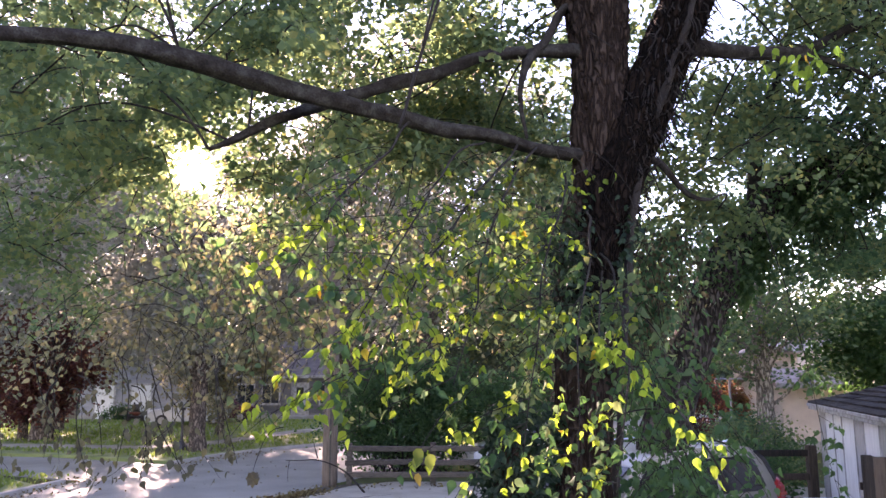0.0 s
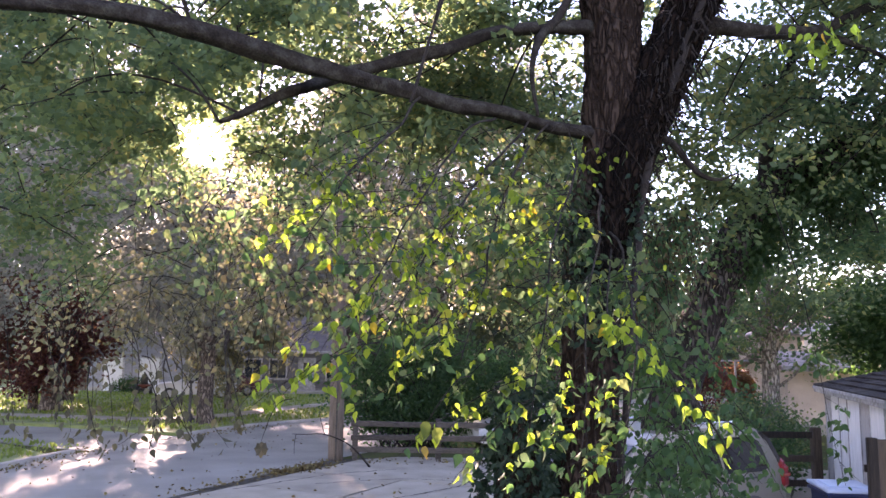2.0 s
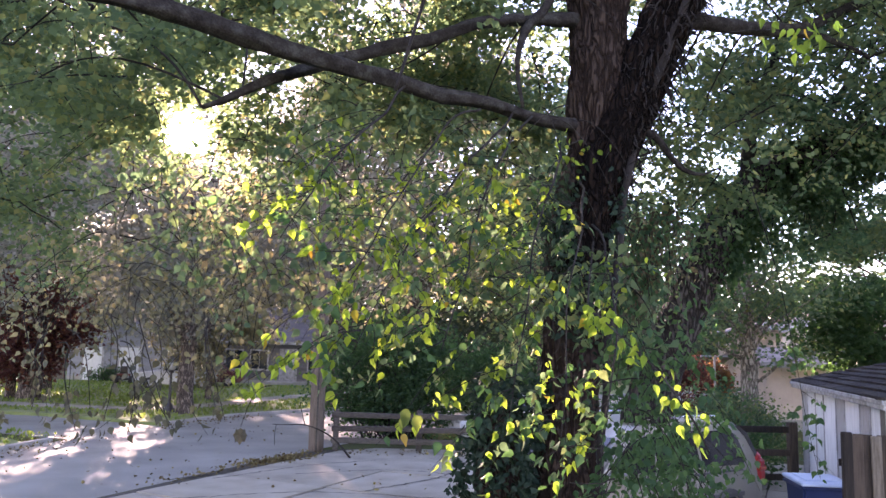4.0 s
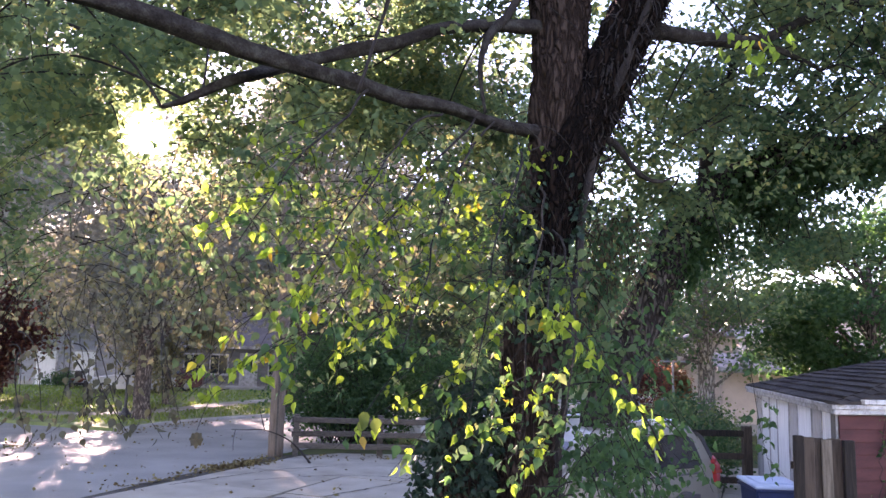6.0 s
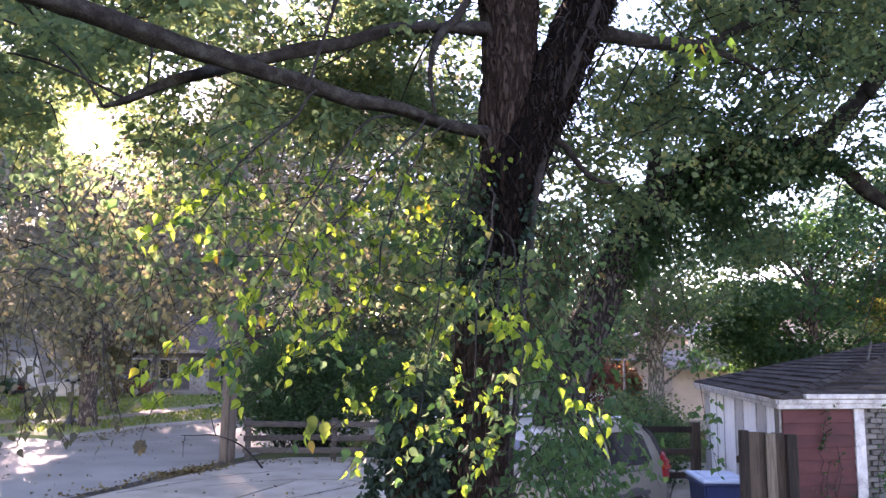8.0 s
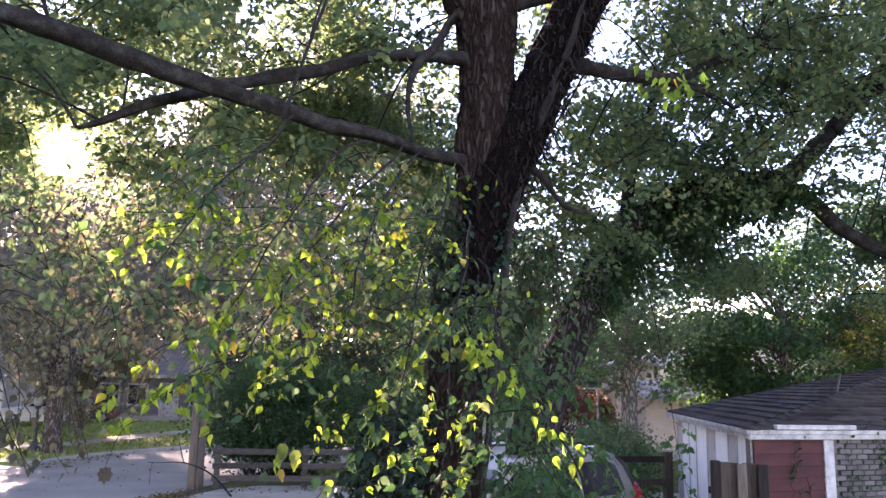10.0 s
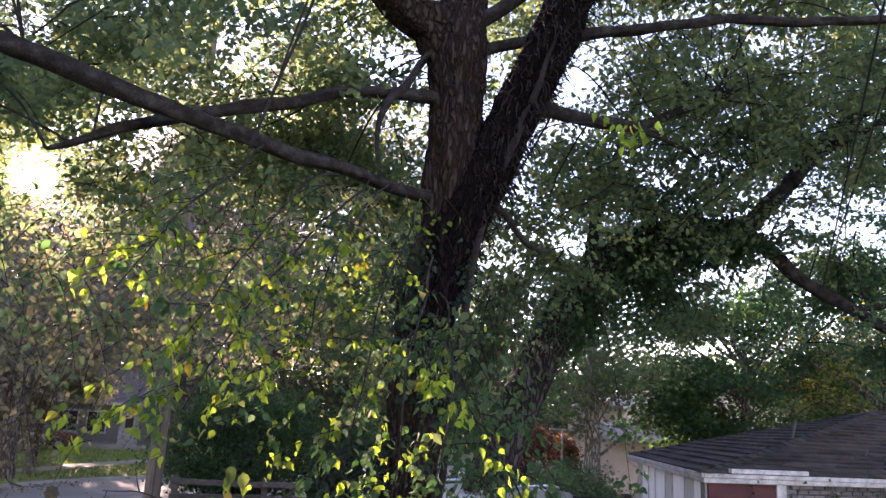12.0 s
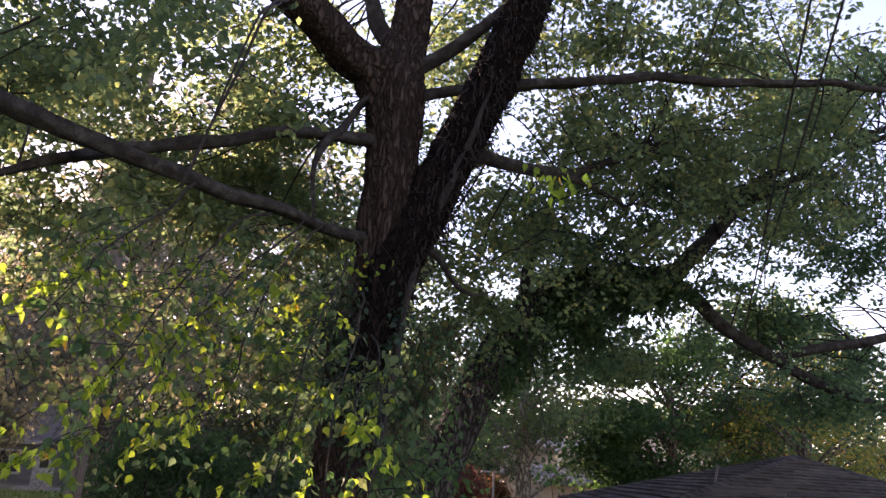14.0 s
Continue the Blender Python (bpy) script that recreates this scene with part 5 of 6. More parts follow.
# ---- the big double-stemmed tree with ivy ----
def main_tree():
    rng = np.random.default_rng(21)
    t = thing("maple_tree", pose(0, 0, 0), "large old double-stemmed tree with furrowed bark and hanging boughs", "tree")
    limb("trunk", [(1.14, 7.72, -0.15, 0.5), (1.2, 7.7, 0.5, 0.36), (1.29, 7.7, 1.27, 0.3), (1.34, 7.7, 2.1, 0.27), (1.38, 7.7, 2.93, 0.27), (1.41, 7.7, 3.79, 0.28), (1.54, 7.7, 4.44, 0.29), (1.68, 7.7, 5.0, 0.2)],
         M["bark"], t, 64, 0.03, 0.08, 0, 1, 0.045)
    limb("stem", [(1.6, 7.74, 4.3, 0.2), (1.6, 7.72, 4.75, 0.27), (1.62, 7.7, 5.3, 0.285), (1.64, 7.7, 6.06, 0.28), (1.62, 7.7, 6.73, 0.315), (1.66, 7.8, 7.27, 0.27), (1.78, 7.9, 7.92, 0.21), (1.8, 8.0, 9.5, 0.17), (1.7, 8.2, 11.5, 0.1)],
         M["bark"], t, 64, 0.03, 0.06, 0, 3, 0.05)
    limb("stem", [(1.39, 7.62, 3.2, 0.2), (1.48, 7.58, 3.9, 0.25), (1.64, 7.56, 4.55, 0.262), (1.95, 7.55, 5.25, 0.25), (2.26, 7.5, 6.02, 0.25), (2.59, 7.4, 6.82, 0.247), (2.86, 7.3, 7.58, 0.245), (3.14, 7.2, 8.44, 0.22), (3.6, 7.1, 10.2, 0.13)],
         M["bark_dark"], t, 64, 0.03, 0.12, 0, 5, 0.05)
    big = [
        [(1.52, 7.7, 6.75, 0.24), (1.3, 7.65, 7.0, 0.235), (1.05, 7.6, 7.1, 0.22), (0.69, 7.5, 7.36, 0.195), (0.31, 7.4, 7.55, 0.18), (-0.42, 7.2, 7.95, 0.15), (-1.6, 6.9, 8.9, 0.09)],
        [(1.62, 7.7, 5.0, 0.12), (1.4, 7.6, 5.01, 0.105), (0.98, 7.4, 5.02, 0.08), (0.4, 7.1, 5.06, 0.078), (-0.24, 6.8, 5.11, 0.085), (-0.91, 6.4, 5.11, 0.095), (-1.57, 6.1, 5.23, 0.098), (-2.08, 5.8, 5.31, 0.097), (-2.62, 5.4, 5.26, 0.08), (-3.1, 5.1, 5.14, 0.067), (-3.7, 4.8, 5.05, 0.05)],
        [(1.6, 7.7, 6.15, 0.11), (1.35, 7.6, 6.14, 0.095), (0.89, 7.5, 6.07, 0.072), (0.36, 7.3, 5.92, 0.066), (-0.19, 7.1, 5.67, 0.064), (-0.77, 6.9, 5.43, 0.062), (-1.15, 6.7, 5.2, 0.058), (-1.53, 6.6, 5.02, 0.049), (-1.86, 6.5, 4.83, 0.034), (-2.02, 6.46, 4.74, 0.016)],
        [(2.6, 7.4, 6.9, 0.1), (2.81, 7.4, 6.97, 0.079), (3.45, 7.3, 7.1, 0.059), (4.48, 7.1, 7.29, 0.056), (5.45, 7.0, 7.38, 0.052), (6.71, 6.8, 7.51, 0.042), (8.1, 6.7, 7.6, 0.025)],
        [(1.75, 7.72, 7.1, 0.1), (1.95, 7.68, 7.25, 0.085), (2.23, 7.6, 7.45, 0.075), (2.56, 7.5, 7.74, 0.068), (3.0, 7.4, 8.25, 0.05)],
        [(1.85, 7.75, 6.82, 0.075), (2.1, 7.68, 6.86, 0.065), (2.45, 7.55, 6.9, 0.06)],
        [(1.4, 7.68, 6.75, 0.05), (1.22, 7.6, 6.57, 0.042), (1.04, 7.5, 6.18, 0.044), (0.83, 7.4, 5.91, 0.044), (0.76, 7.3, 5.56, 0.024), (0.8, 7.2, 5.06, 0.012)],
        [(1.62, 7.9, 7.4, 0.12), (1.35, 8.1, 8.0, 0.1), (1.1, 8.3, 9.2, 0.07)],
        [(2.3, 7.5, 6.1, 0.09), (2.76, 7.7, 6.21, 0.08), (3.37, 8.0, 6.31, 0.076), (3.94, 8.3, 6.4, 0.072), (4.46, 8.6, 6.67, 0.062), (5.09, 8.9, 7.07, 0.05), (5.86, 9.2, 7.46, 0.03)],
        [(3.9, 8.28, 6.4, 0.045), (4.49, 8.5, 6.4, 0.034), (5.05, 8.7, 6.27, 0.02)],
        [(1.9, 7.55, 4.95, 0.05), (2.2, 7.6, 4.9, 0.035), (2.5, 7.7, 4.65, 0.025), (2.75, 7.8, 4.6, 0.012)],
    ]
    for i, b in enumerate(big):
        if i in (1, 2):
            b = [(x, y, z, r * (0.76 if i == 1 else 0.9)) for x, y, z, r in b]
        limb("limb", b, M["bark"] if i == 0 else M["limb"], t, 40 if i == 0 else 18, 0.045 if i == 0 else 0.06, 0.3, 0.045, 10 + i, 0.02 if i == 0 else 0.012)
    # hairy vine on the dark stem, ivy skirt on the trunk
    vine = []
    for k in range(1200):
        z = rng.uniform(4.0, 8.2)
        c = np.array((np.interp(z, [4.2, 5.25, 6.82, 8.4], [1.62, 2.01, 2.59, 3.14]), np.interp(z, [4.2, 8.4], [7.66, 7.2]), z))
        a = rng.uniform(0, 2 * np.pi)
        o = np.array((math.cos(a), math.sin(a), 0))
        p = c + o * 0.25
        q = c + o * (0.25 + rng.uniform(0.02, 0.13)) + np.array((0, 0, rng.uniform(-0.22, 0.1)))
        vine.append(twig_to(rng, p, q, 0.01, 0.003, 0.0, 4))
    many_twigs("rootlet_fuzz", vine, M["vine"], t, 3)
    limb("vine", [(1.5, 7.42, 0.0, 0.04), (1.62, 7.42, 2.0, 0.035), (1.85, 7.42, 4.5, 0.045), (2.1, 7.35, 5.4, 0.05), (2.4, 7.24, 6.2, 0.04), (2.75, 7.13, 7.4, 0.03)], M["vine"], t, 10, 0.08, 0.3, 0.05, 40)

    # crown overhead
    lp, lines = [], []
    for o, r, n in (((-3.0, 7.5, 7.0), (3.4, 2.5, 1.9), 80), ((-4.6, 12.0, 6.5), (3.2, 2.0, 2.6), 70), ((1.5, 12.5, 8.4), (3.5, 2.0, 2.4), 36), ((0.6, 9.0, 8.6), (3.6, 2.6, 2.2), 44),
                    ((4.8, 8.6, 8.2), (3.4, 2.4, 2.0), 66), ((7.2, 9.2, 7.6), (2.8, 2.0, 1.8), 46), ((8.8, 10.5, 9.2), (3.0, 2.0, 1.5), 44), ((5.2, 9.5, 9.6), (3.0, 2.0, 1.5), 44), ((-0.4, 10.2, 5.6), (2.8, 1.5, 1.3), 42), ((-1.5, 10.8, 7.4), (3.0, 1.6, 1.5), 36), ((0.3, 11.2, 6.7), (1.7, 1.2, 1.2), 40), ((0.6, 9.2, 7.6), (0.9, 0.7, 0.8), 16), ((3.2, 9.5, 5.7), (0.6, 0.6, 0.6), 7), ((-1.6, 10.0, 7.1), (1.6, 0.9, 0.7), 20), ((-5.0, 8.5, 5.6), (2.4, 2.2, 1.5), 36), ((-4.5, 10.2, 7.0), (1.9, 1.5, 1.0), 32), ((-6.2, 13.0, 8.6), (2.4, 1.8, 1.4), 34), ((-3.4, 12.5, 8.4), (1.6, 1.4, 1.0), 14), ((4.0, 9.8, 5.8), (1.5, 1.0, 1.0), 15), ((3.2, 10.5, 5.1), (0.8, 0.8, 0.5), 4), ((7.0, 12.6, 4.9), (1.6, 0.8, 0.6), 10)):
        p, l = boughs(rng, o, r, n, 1.5, 235, 0.19, 0.06)
        lp.append(p)
        lines += l
    anchors = np.vstack([curve_through(b, 0.3)[:, :3] for b in big] + [curve_through([(1.7, 7.8, 7, 0), (1.8, 8, 11, 0)], 0.3)[:, :3], curve_through([(2.7, 7.3, 7, 0), (3.6, 7.1, 10, 0)], 0.3)[:, :3]])
    tw = [l for l in lines if not in_sun_gap(l[:, :3]).any()]
    for l in list(tw)[::2]:
        dd = np.linalg.norm(anchors - l[0, :3], axis=1)
        if dd.min() < 2.4:
            tw.append(twig_to(rng, anchors[np.argmin(dd + rng.uniform(0, 0.6, len(dd)))], l[0, :3], 0.013, 0.009, 0.12, 10))
    tw = [w for w in tw if not in_sun_gap(w[:, :3]).any()]
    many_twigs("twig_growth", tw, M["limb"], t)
    lp = np.vstack(lp)
    lp = lp[~((lp[:, 1] < 8.3) & (lp[:, 0] > 0.9) & (lp[:, 0] < 3.3) & (lp[:, 2] < 8.6))]
    leaf_cloud("crown", with_gaps(open_lane(rng, lp, 0.4), 0.95, 0.74, 8), 0.098, M["leaf"], t, rng)
    return t


tree = main_tree()


ARCH = [(1.03, 4.9, 2.98), (1.16, 4.7, 2.81), (1.31, 4.6, 2.65), (1.4, 4.5, 2.49), (1.49, 4.5, 2.36), (1.56, 4.5, 2.21)]


def hanging_boughs(parent):
    """Slender drooping branches before the trunk, hung with leaves that the sun shines through."""
    rng = np.random.default_rng(33)
    arms = [
        [(-0.3, 6.8, 5.1), (-0.5, 6.1, 4.6), (-0.75, 5.7, 4.2), (-0.95, 5.4, 3.75), (-1.15, 5.2, 3.3)],
        [(0.4, 7.1, 5.0), (0.1, 6.3, 4.6), (-0.2, 5.7, 4.0), (-0.45, 5.4, 3.5), (-0.7, 5.2, 3.0)],
        [(0.9, 7.3, 5.0), (0.6, 6.4, 4.5), (0.35, 5.8, 3.9), (0.1, 5.4, 3.2), (-0.1, 5.2, 2.65)],
        [(1.2, 7.4, 4.8), (1.0, 6.6, 4.3), (0.8, 5.9, 3.7), (0.6, 5.5, 2.9), (0.45, 5.3, 2.25)],
        [(1.4, 7.4, 4.4), (1.3, 6.6, 4.1), (1.1, 5.9, 3.5), (0.95, 5.5, 2.8), (0.85, 5.2, 2.1)],
        [(0.7, 7.2, 5.0), (0.3, 6.3, 4.4), (-0.1, 5.6, 3.7), (-0.4, 5.2, 3.1), (-0.55, 5.0, 2.75)],
        [(1.5, 7.4, 4.0), (1.45, 6.6, 3.7), (1.35, 5.8, 3.1), (1.2, 5.3, 2.5), (1.1, 5.1, 1.9)],
    ]
    tw, pts, lit = [], [], []
    for j, a in enumerate(arms):
        c = curve_through([(*p, 0.013 - 0.0025 * i) for i, p in enumerate(a)], 0.07)
        c[:, :3] += np.cumsum(rng.normal(0, 0.008, (len(c), 3)), axis=0)
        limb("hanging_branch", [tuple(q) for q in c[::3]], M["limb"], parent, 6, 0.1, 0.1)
        for k in range((20, 24, 30, 30, 22, 26, 18)[j]):
            i = int(rng.uniform(0.3, 1.0) * (len(c) - 1))
            s = c[i, :3]
            side = np.array((rng.normal(-0.3, 0.38), rng.normal(-0.05, 0.32), rng.uniform(-0.3, 0.15)))
            ln = rng.uniform(0.1, 0.5)
            n = 14
            u = np.linspace(0, 1, n)[:, None]
            q = s + side * u + np.array((0, 0, -1.0)) * ln * u ** 1.8
            q += np.cumsum(rng.normal(0, 0.007, q.shape), axis=0)
            tw.append(np.hstack([q, 0.0042 - 0.003 * u]))
            # leaves sit in twos and threes at the nodes, thickest towards the tip
            m = int(ln * 12) + 5
            node = np.unique((rng.uniform(0.15, 1, m) ** 0.8 * (n - 1)).astype(int))
            for g in node:
                h = rng.integers(1, 4)
                pts.append(q[g] + rng.normal(0, 0.022, (h, 3)))
                # chance per branch that a node gets the sunlit leaf colour
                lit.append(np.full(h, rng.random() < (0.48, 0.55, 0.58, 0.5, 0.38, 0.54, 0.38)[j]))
    # one long shoot arching out low before the trunk, and a bright tuft higher up
    c = curve_through([(1.35, 6.6, 3.7, 0.008), (1.1, 5.6, 3.1, 0.007)] + [(*p, 0.006) for p in ARCH], 0.05)
    tw.append(c)
    k = rng.integers(len(c) // 2, len(c), 70)
    pts.append(c[k, :3] + rng.normal(0, 0.045, (70, 3)))
    lit.append(np.ones(70, bool))
    tuft = np.vstack([np.array((2.43, 5.05, 4.93)) + rng.normal(0, 1, (34, 3)) * np.array((0.12, 0.1, 0.08)), np.array((1.22, 6.9, 4.57)) + rng.normal(0, 1, (26, 3)) * np.array((0.16, 0.1, 0.1))])
    tw.append(twig_to(rng, (1.45, 7.5, 4.85), (1.24, 6.95, 4.6), 0.008, 0.004, 0.05, 8))
    tw.append(twig_to(rng, (2.35, 7.3, 5.6), (2.43, 5.1, 5.0), 0.008, 0.004, 0.05, 10))
    pts.append(tuft)
    lit.append(np.ones(len(tuft), bool))
    tw.append(twig_to(rng, (0.1, 5.2, 2.65), (-0.16, 4.55, 2.4), 0.004, 0.002, 0.1, 8))
    withered = np.array((-0.16, 4.5, 2.36)) + rng.normal(0, 1, (5, 3)) * np.array((0.035, 0.03, 0.04))
    leaf_cloud("withered_leaves", withered, 0.085, M["leaf_yellow"], parent, rng, True, 1.2, 0.5, "a few orange yellow withered leaves")
    many_twigs("shoot_growth", tw, M["limb"], parent, 5)
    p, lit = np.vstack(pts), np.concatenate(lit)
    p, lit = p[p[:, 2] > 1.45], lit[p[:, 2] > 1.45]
    # sun and shade put into leaf colour: vivid when lit, otherwise dull or dark
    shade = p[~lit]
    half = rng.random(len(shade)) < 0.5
    leaf_cloud("dull_foliage", shade[half], 0.075, M["leaf"], parent, rng, True, 0.9, 0.7, "mid green leaves coloured as turned from the sun")
    leaf_cloud("dark_foliage", shade[~half], 0.08, M["leaf_dark"], parent, rng, True, 0.9, 0.7, "dark green leaves coloured as in the shade")
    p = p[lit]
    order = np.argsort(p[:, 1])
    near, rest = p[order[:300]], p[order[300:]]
    leaf_cloud("lit_foliage", rest, 0.062, M["leaf_sun_tint"], parent, rng, True, 0.9, 0.7, "yellow green leaves tinted as lit through by low sun")
    shapes = []
    for k in range(5):
        d, s, w = leaf_frames(rng, 1, 0.9, 0.6)
        v = LEAF_NEAR[0] * 0.068 * rng.uniform(0.7, 1.25)
        v = v[:, :1] * d + v[:, 1:2] * s + v[:, 2:] * w
        me = bpy.data.meshes.new("leaf")
        me.from_pydata([tuple(q) for q in v], [], LEAF_NEAR[1])
        me.materials.append(M["leaf_sun_tint"])
        shapes.append(me)
    for i, q in enumerate(near):
        ob = new("leaf", shapes[i % 5])
        ob.parent = parent
        ob.matrix_local = pose(q[0], q[1], q[2], rng.uniform(-25, 25), rng.uniform(-25, 25), rng.uniform(0, 360))


hanging_boughs(tree)


LOBED = [(0, 0.45), (0, 0), (0.14, 0.1), (0.3, 0.05), (0.36, 0.3), (0.5, 0.42), (0.38, 0.6), (0.3, 0.86), (0.14, 0.8), (0, 1.05), (-0.14, 0.8), (-0.32, 0.88), (-0.36, 0.6), (-0.5, 0.45), (-0.36, 0.3), (-0.28, 0.06), (-0.14, 0.1)]


def shaded_sprays(parent):
    """Duller shoots behind and beside the sunlit ones, and loose strands that hang at the edges."""
    rng = np.random.default_rng(44)
    tw, pts, dark, olive = [], [], [], []
    strands = [(-2.75, 5.6, 3.4), (-2.5, 5.4, 3.1), (-2.2, 5.2, 2.95), (-2.95, 5.5, 3.1), (-1.9, 5.3, 2.75), (-3.2, 5.6, 3.3), (-1.65, 5.1, 2.7), (-2.4, 5.3, 2.75), (-2.6, 5.0, 2.9), (-3.05, 5.2, 2.8), (-2.05, 5.4, 3.1), (-2.8, 5.8, 2.7), (-3.4, 5.9, 3.0), (-1.8, 5.6, 2.95)]
    strands = strands[::2] + [(rng.uniform(-4.3, -1.5), rng.uniform(5.2, 6.8), rng.uniform(2.95, 3.7)) for k in range(6)]
    for s in strands:
        n, ln = 14, rng.uniform(0.5, 0.9)
        u = np.linspace(0, 1, n)[:, None]
        q = np.array(s) + np.array((rng.normal(0, 0.25), 0, 0)) * u + np.array((0, 0, -ln)) * u
        q += np.cumsum(rng.normal(0, 0.012, q.shape), axis=0)
        tw.append(np.hstack([q, 0.0036 - 0.0024 * u]))
        olive.append(q[rng.integers(4, n, 16)] + rng.normal(0, 0.05, (16, 3)))
    for k in range(65):
        s = np.array((rng.uniform(-2.6, 1.6), rng.uniform(6.0, 7.4), rng.uniform(3.2, 4.9)))
        n, ln = 10, rng.uniform(0.4, 0.9)
        u = np.linspace(0, 1, n)[:, None]
        q = s + np.array((rng.normal(0, 0.4), rng.normal(0, 0.2), 0.1)) * u + np.array((0, 0, -ln)) * u ** 1.6
        tw.append(np.hstack([q, 0.006 - 0.004 * u]))
        m = 26
        pts.append(q[rng.integers(1, n, m)] + rng.normal(0, 0.07, (m, 3)))
    # finer sunlit sprays farther off
    fine = []
    for k in range(100):
        s = np.array((rng.uniform(-3.6, 0.6), rng.uniform(7.4, 9.6), 0))
        s[2] = rng.uniform(3.3, 5.2)
        n, ln = 10, rng.uniform(0.4, 0.9)
        u = np.linspace(0, 1, n)[:, None]
        q = s + np.array((rng.normal(-0.1, 0.5), rng.normal(0, 0.2), 0.1)) * u + np.array((0, 0, -ln)) * u ** 1.6
        tw.append(np.hstack([q, 0.006 - 0.004 * u]))
        fine.append(q[rng.integers(1, n, 22)] + rng.normal(0, 0.09, (22, 3)))
    for k in range(52):
        s = np.array((rng.uniform(-4.2, -1.0), rng.uniform(6.6, 9.0), rng.uniform(2.9, 3.7)))
        n, ln = 10, rng.uniform(0.3, 0.8)
        u = np.linspace(0, 1, n)[:, None]
        q = s + np.array((rng.normal(-0.1, 0.4), rng.normal(0, 0.2), 0.05)) * u + np.array((0, 0, -ln)) * u ** 1.6
        tw.append(np.hstack([q, 0.005 - 0.003 * u]))
        fine.append(q[rng.integers(1, n, 16)] + rng.normal(0, 0.08, (16, 3)))
    fp = np.vstack(fine)
    fp = fp[~in_sun_gap(fp)]
    leaf_cloud("fine_foliage", fp, 0.06, M["leaf_fine"], parent, rng, True, 0.8, 0.8, "small yellowing leaves lit by low sun")
    # low sprays before the van and the leaning tree, coloured dark green as shade
    for k in range(44):
        s = np.array((rng.uniform(1.4, 2.15), rng.uniform(5.8, 7.2), rng.uniform(1.6, 3.2)))
        n, ln = 10, rng.uniform(0.4, 0.8)
        u = np.linspace(0, 1, n)[:, None]
        q = s + np.array((rng.normal(0, 0.4), rng.normal(0, 0.2), 0.1)) * u + np.array((0, 0, -ln)) * u ** 1.6
        tw.append(np.hstack([q, 0.006 - 0.004 * u]))
        dark.append(q[rng.integers(1, n, 20)] + rng.normal(0, 0.08, (20, 3)))
    for k in range(26):
        s = np.array((rng.uniform(2.1, 3.1), rng.uniform(7.4, 9.6), rng.uniform(1.5, 2.3)))
        n, ln = 10, rng.uniform(0.4, 0.9)
        u = np.linspace(0, 1, n)[:, None]
        q = s + np.array((rng.normal(0, 0.3), rng.normal(0, 0.2), 0.1)) * u + np.array((0, 0, -ln)) * u ** 1.6
        tw.append(np.hstack([q, 0.006 - 0.004 * u]))
        dark.append(q[rng.integers(1, n, 20)] + rng.normal(0, 0.09, (20, 3)))
    for k in range(24):
        s = np.array((rng.uniform(1.5, 2.35), rng.uniform(6.4, 7.2), rng.uniform(1.25, 2.1)))
        n, ln = 10, rng.uniform(0.4, 0.8)
        u = np.linspace(0, 1, n)[:, None]
        q = s + np.array((rng.normal(0, 0.3), rng.normal(0, 0.2), 0.1)) * u + np.array((0, 0, -ln)) * u ** 1.6
        tw.append(np.hstack([q, 0.005 - 0.003 * u]))
        dark.append(q[rng.integers(1, n, 20)] + rng.normal(0, 0.08, (20, 3)))
    # a thin dark shoot that hangs before the garage corner, with side sprigs
    hang = curve_through([(3.35, 8.1, 4.6, 0.006), (3.6, 8.05, 3.6, 0.005), (3.74, 8.0, 2.7, 0.004), (3.83, 8.0, 2.1, 0.003), (3.95, 8.0, 1.55, 0.002)], 0.08)
    tw.append(hang)
    low = hang[hang[:, 2] < 2.9]
    for k in range(9):
        g = low[rng.integers(0, len(low)), :3]
        u = np.linspace(0, 1, 6)[:, None]
        q = g + np.array((rng.uniform(-0.22, 0.22), rng.normal(0, 0.05), -rng.uniform(0.02, 0.2))) * u
        tw.append(np.hstack([q, 0.0028 - 0.0015 * u]))
        dark.append(q[rng.integers(2, 6, 5)] + rng.normal(0, 0.022, (5, 3)))
    dark.append(low[rng.integers(0, len(low), 22), :3] + rng.normal(0, 0.025, (22, 3)))
    # a dull green curtain of fine shoots between the trunk and the leaning tree
    veil = []
    for k in range(80):
        g = rng.random()
        s = np.array((2.1 + 0.5 * rng.random() + 0.62 * g, rng.uniform(9.2, 10.6), 3.2 + 1.5 * g + rng.uniform(-0.2, 0.3)))
        n, ln = 12, rng.uniform(0.5, 1.1)
        u = np.linspace(0, 1, n)[:, None]
        q = s + np.array((rng.normal(-0.1, 0.25), rng.normal(0, 0.2), 0.05)) * u + np.array((0, 0, -ln)) * u ** 1.4
        tw.append(np.hstack([q, 0.006 - 0.004 * u]))
        veil.append(q[rng.integers(1, n, 40)] + rng.normal(0, 0.07, (40, 3)))
    veil = np.vstack(veil)
    pick = rng.random(len(veil)) < 0.55
    leaf_cloud("veil_foliage", veil[pick], 0.075, M["leaf_deep"], parent, rng, True, 1.0, 0.6, "dull green hanging foliage")
    leaf_cloud("veil_foliage", veil[~pick], 0.07, M["leaf_dull"], parent, rng, True, 1.0, 0.6, "dull olive hanging foliage")
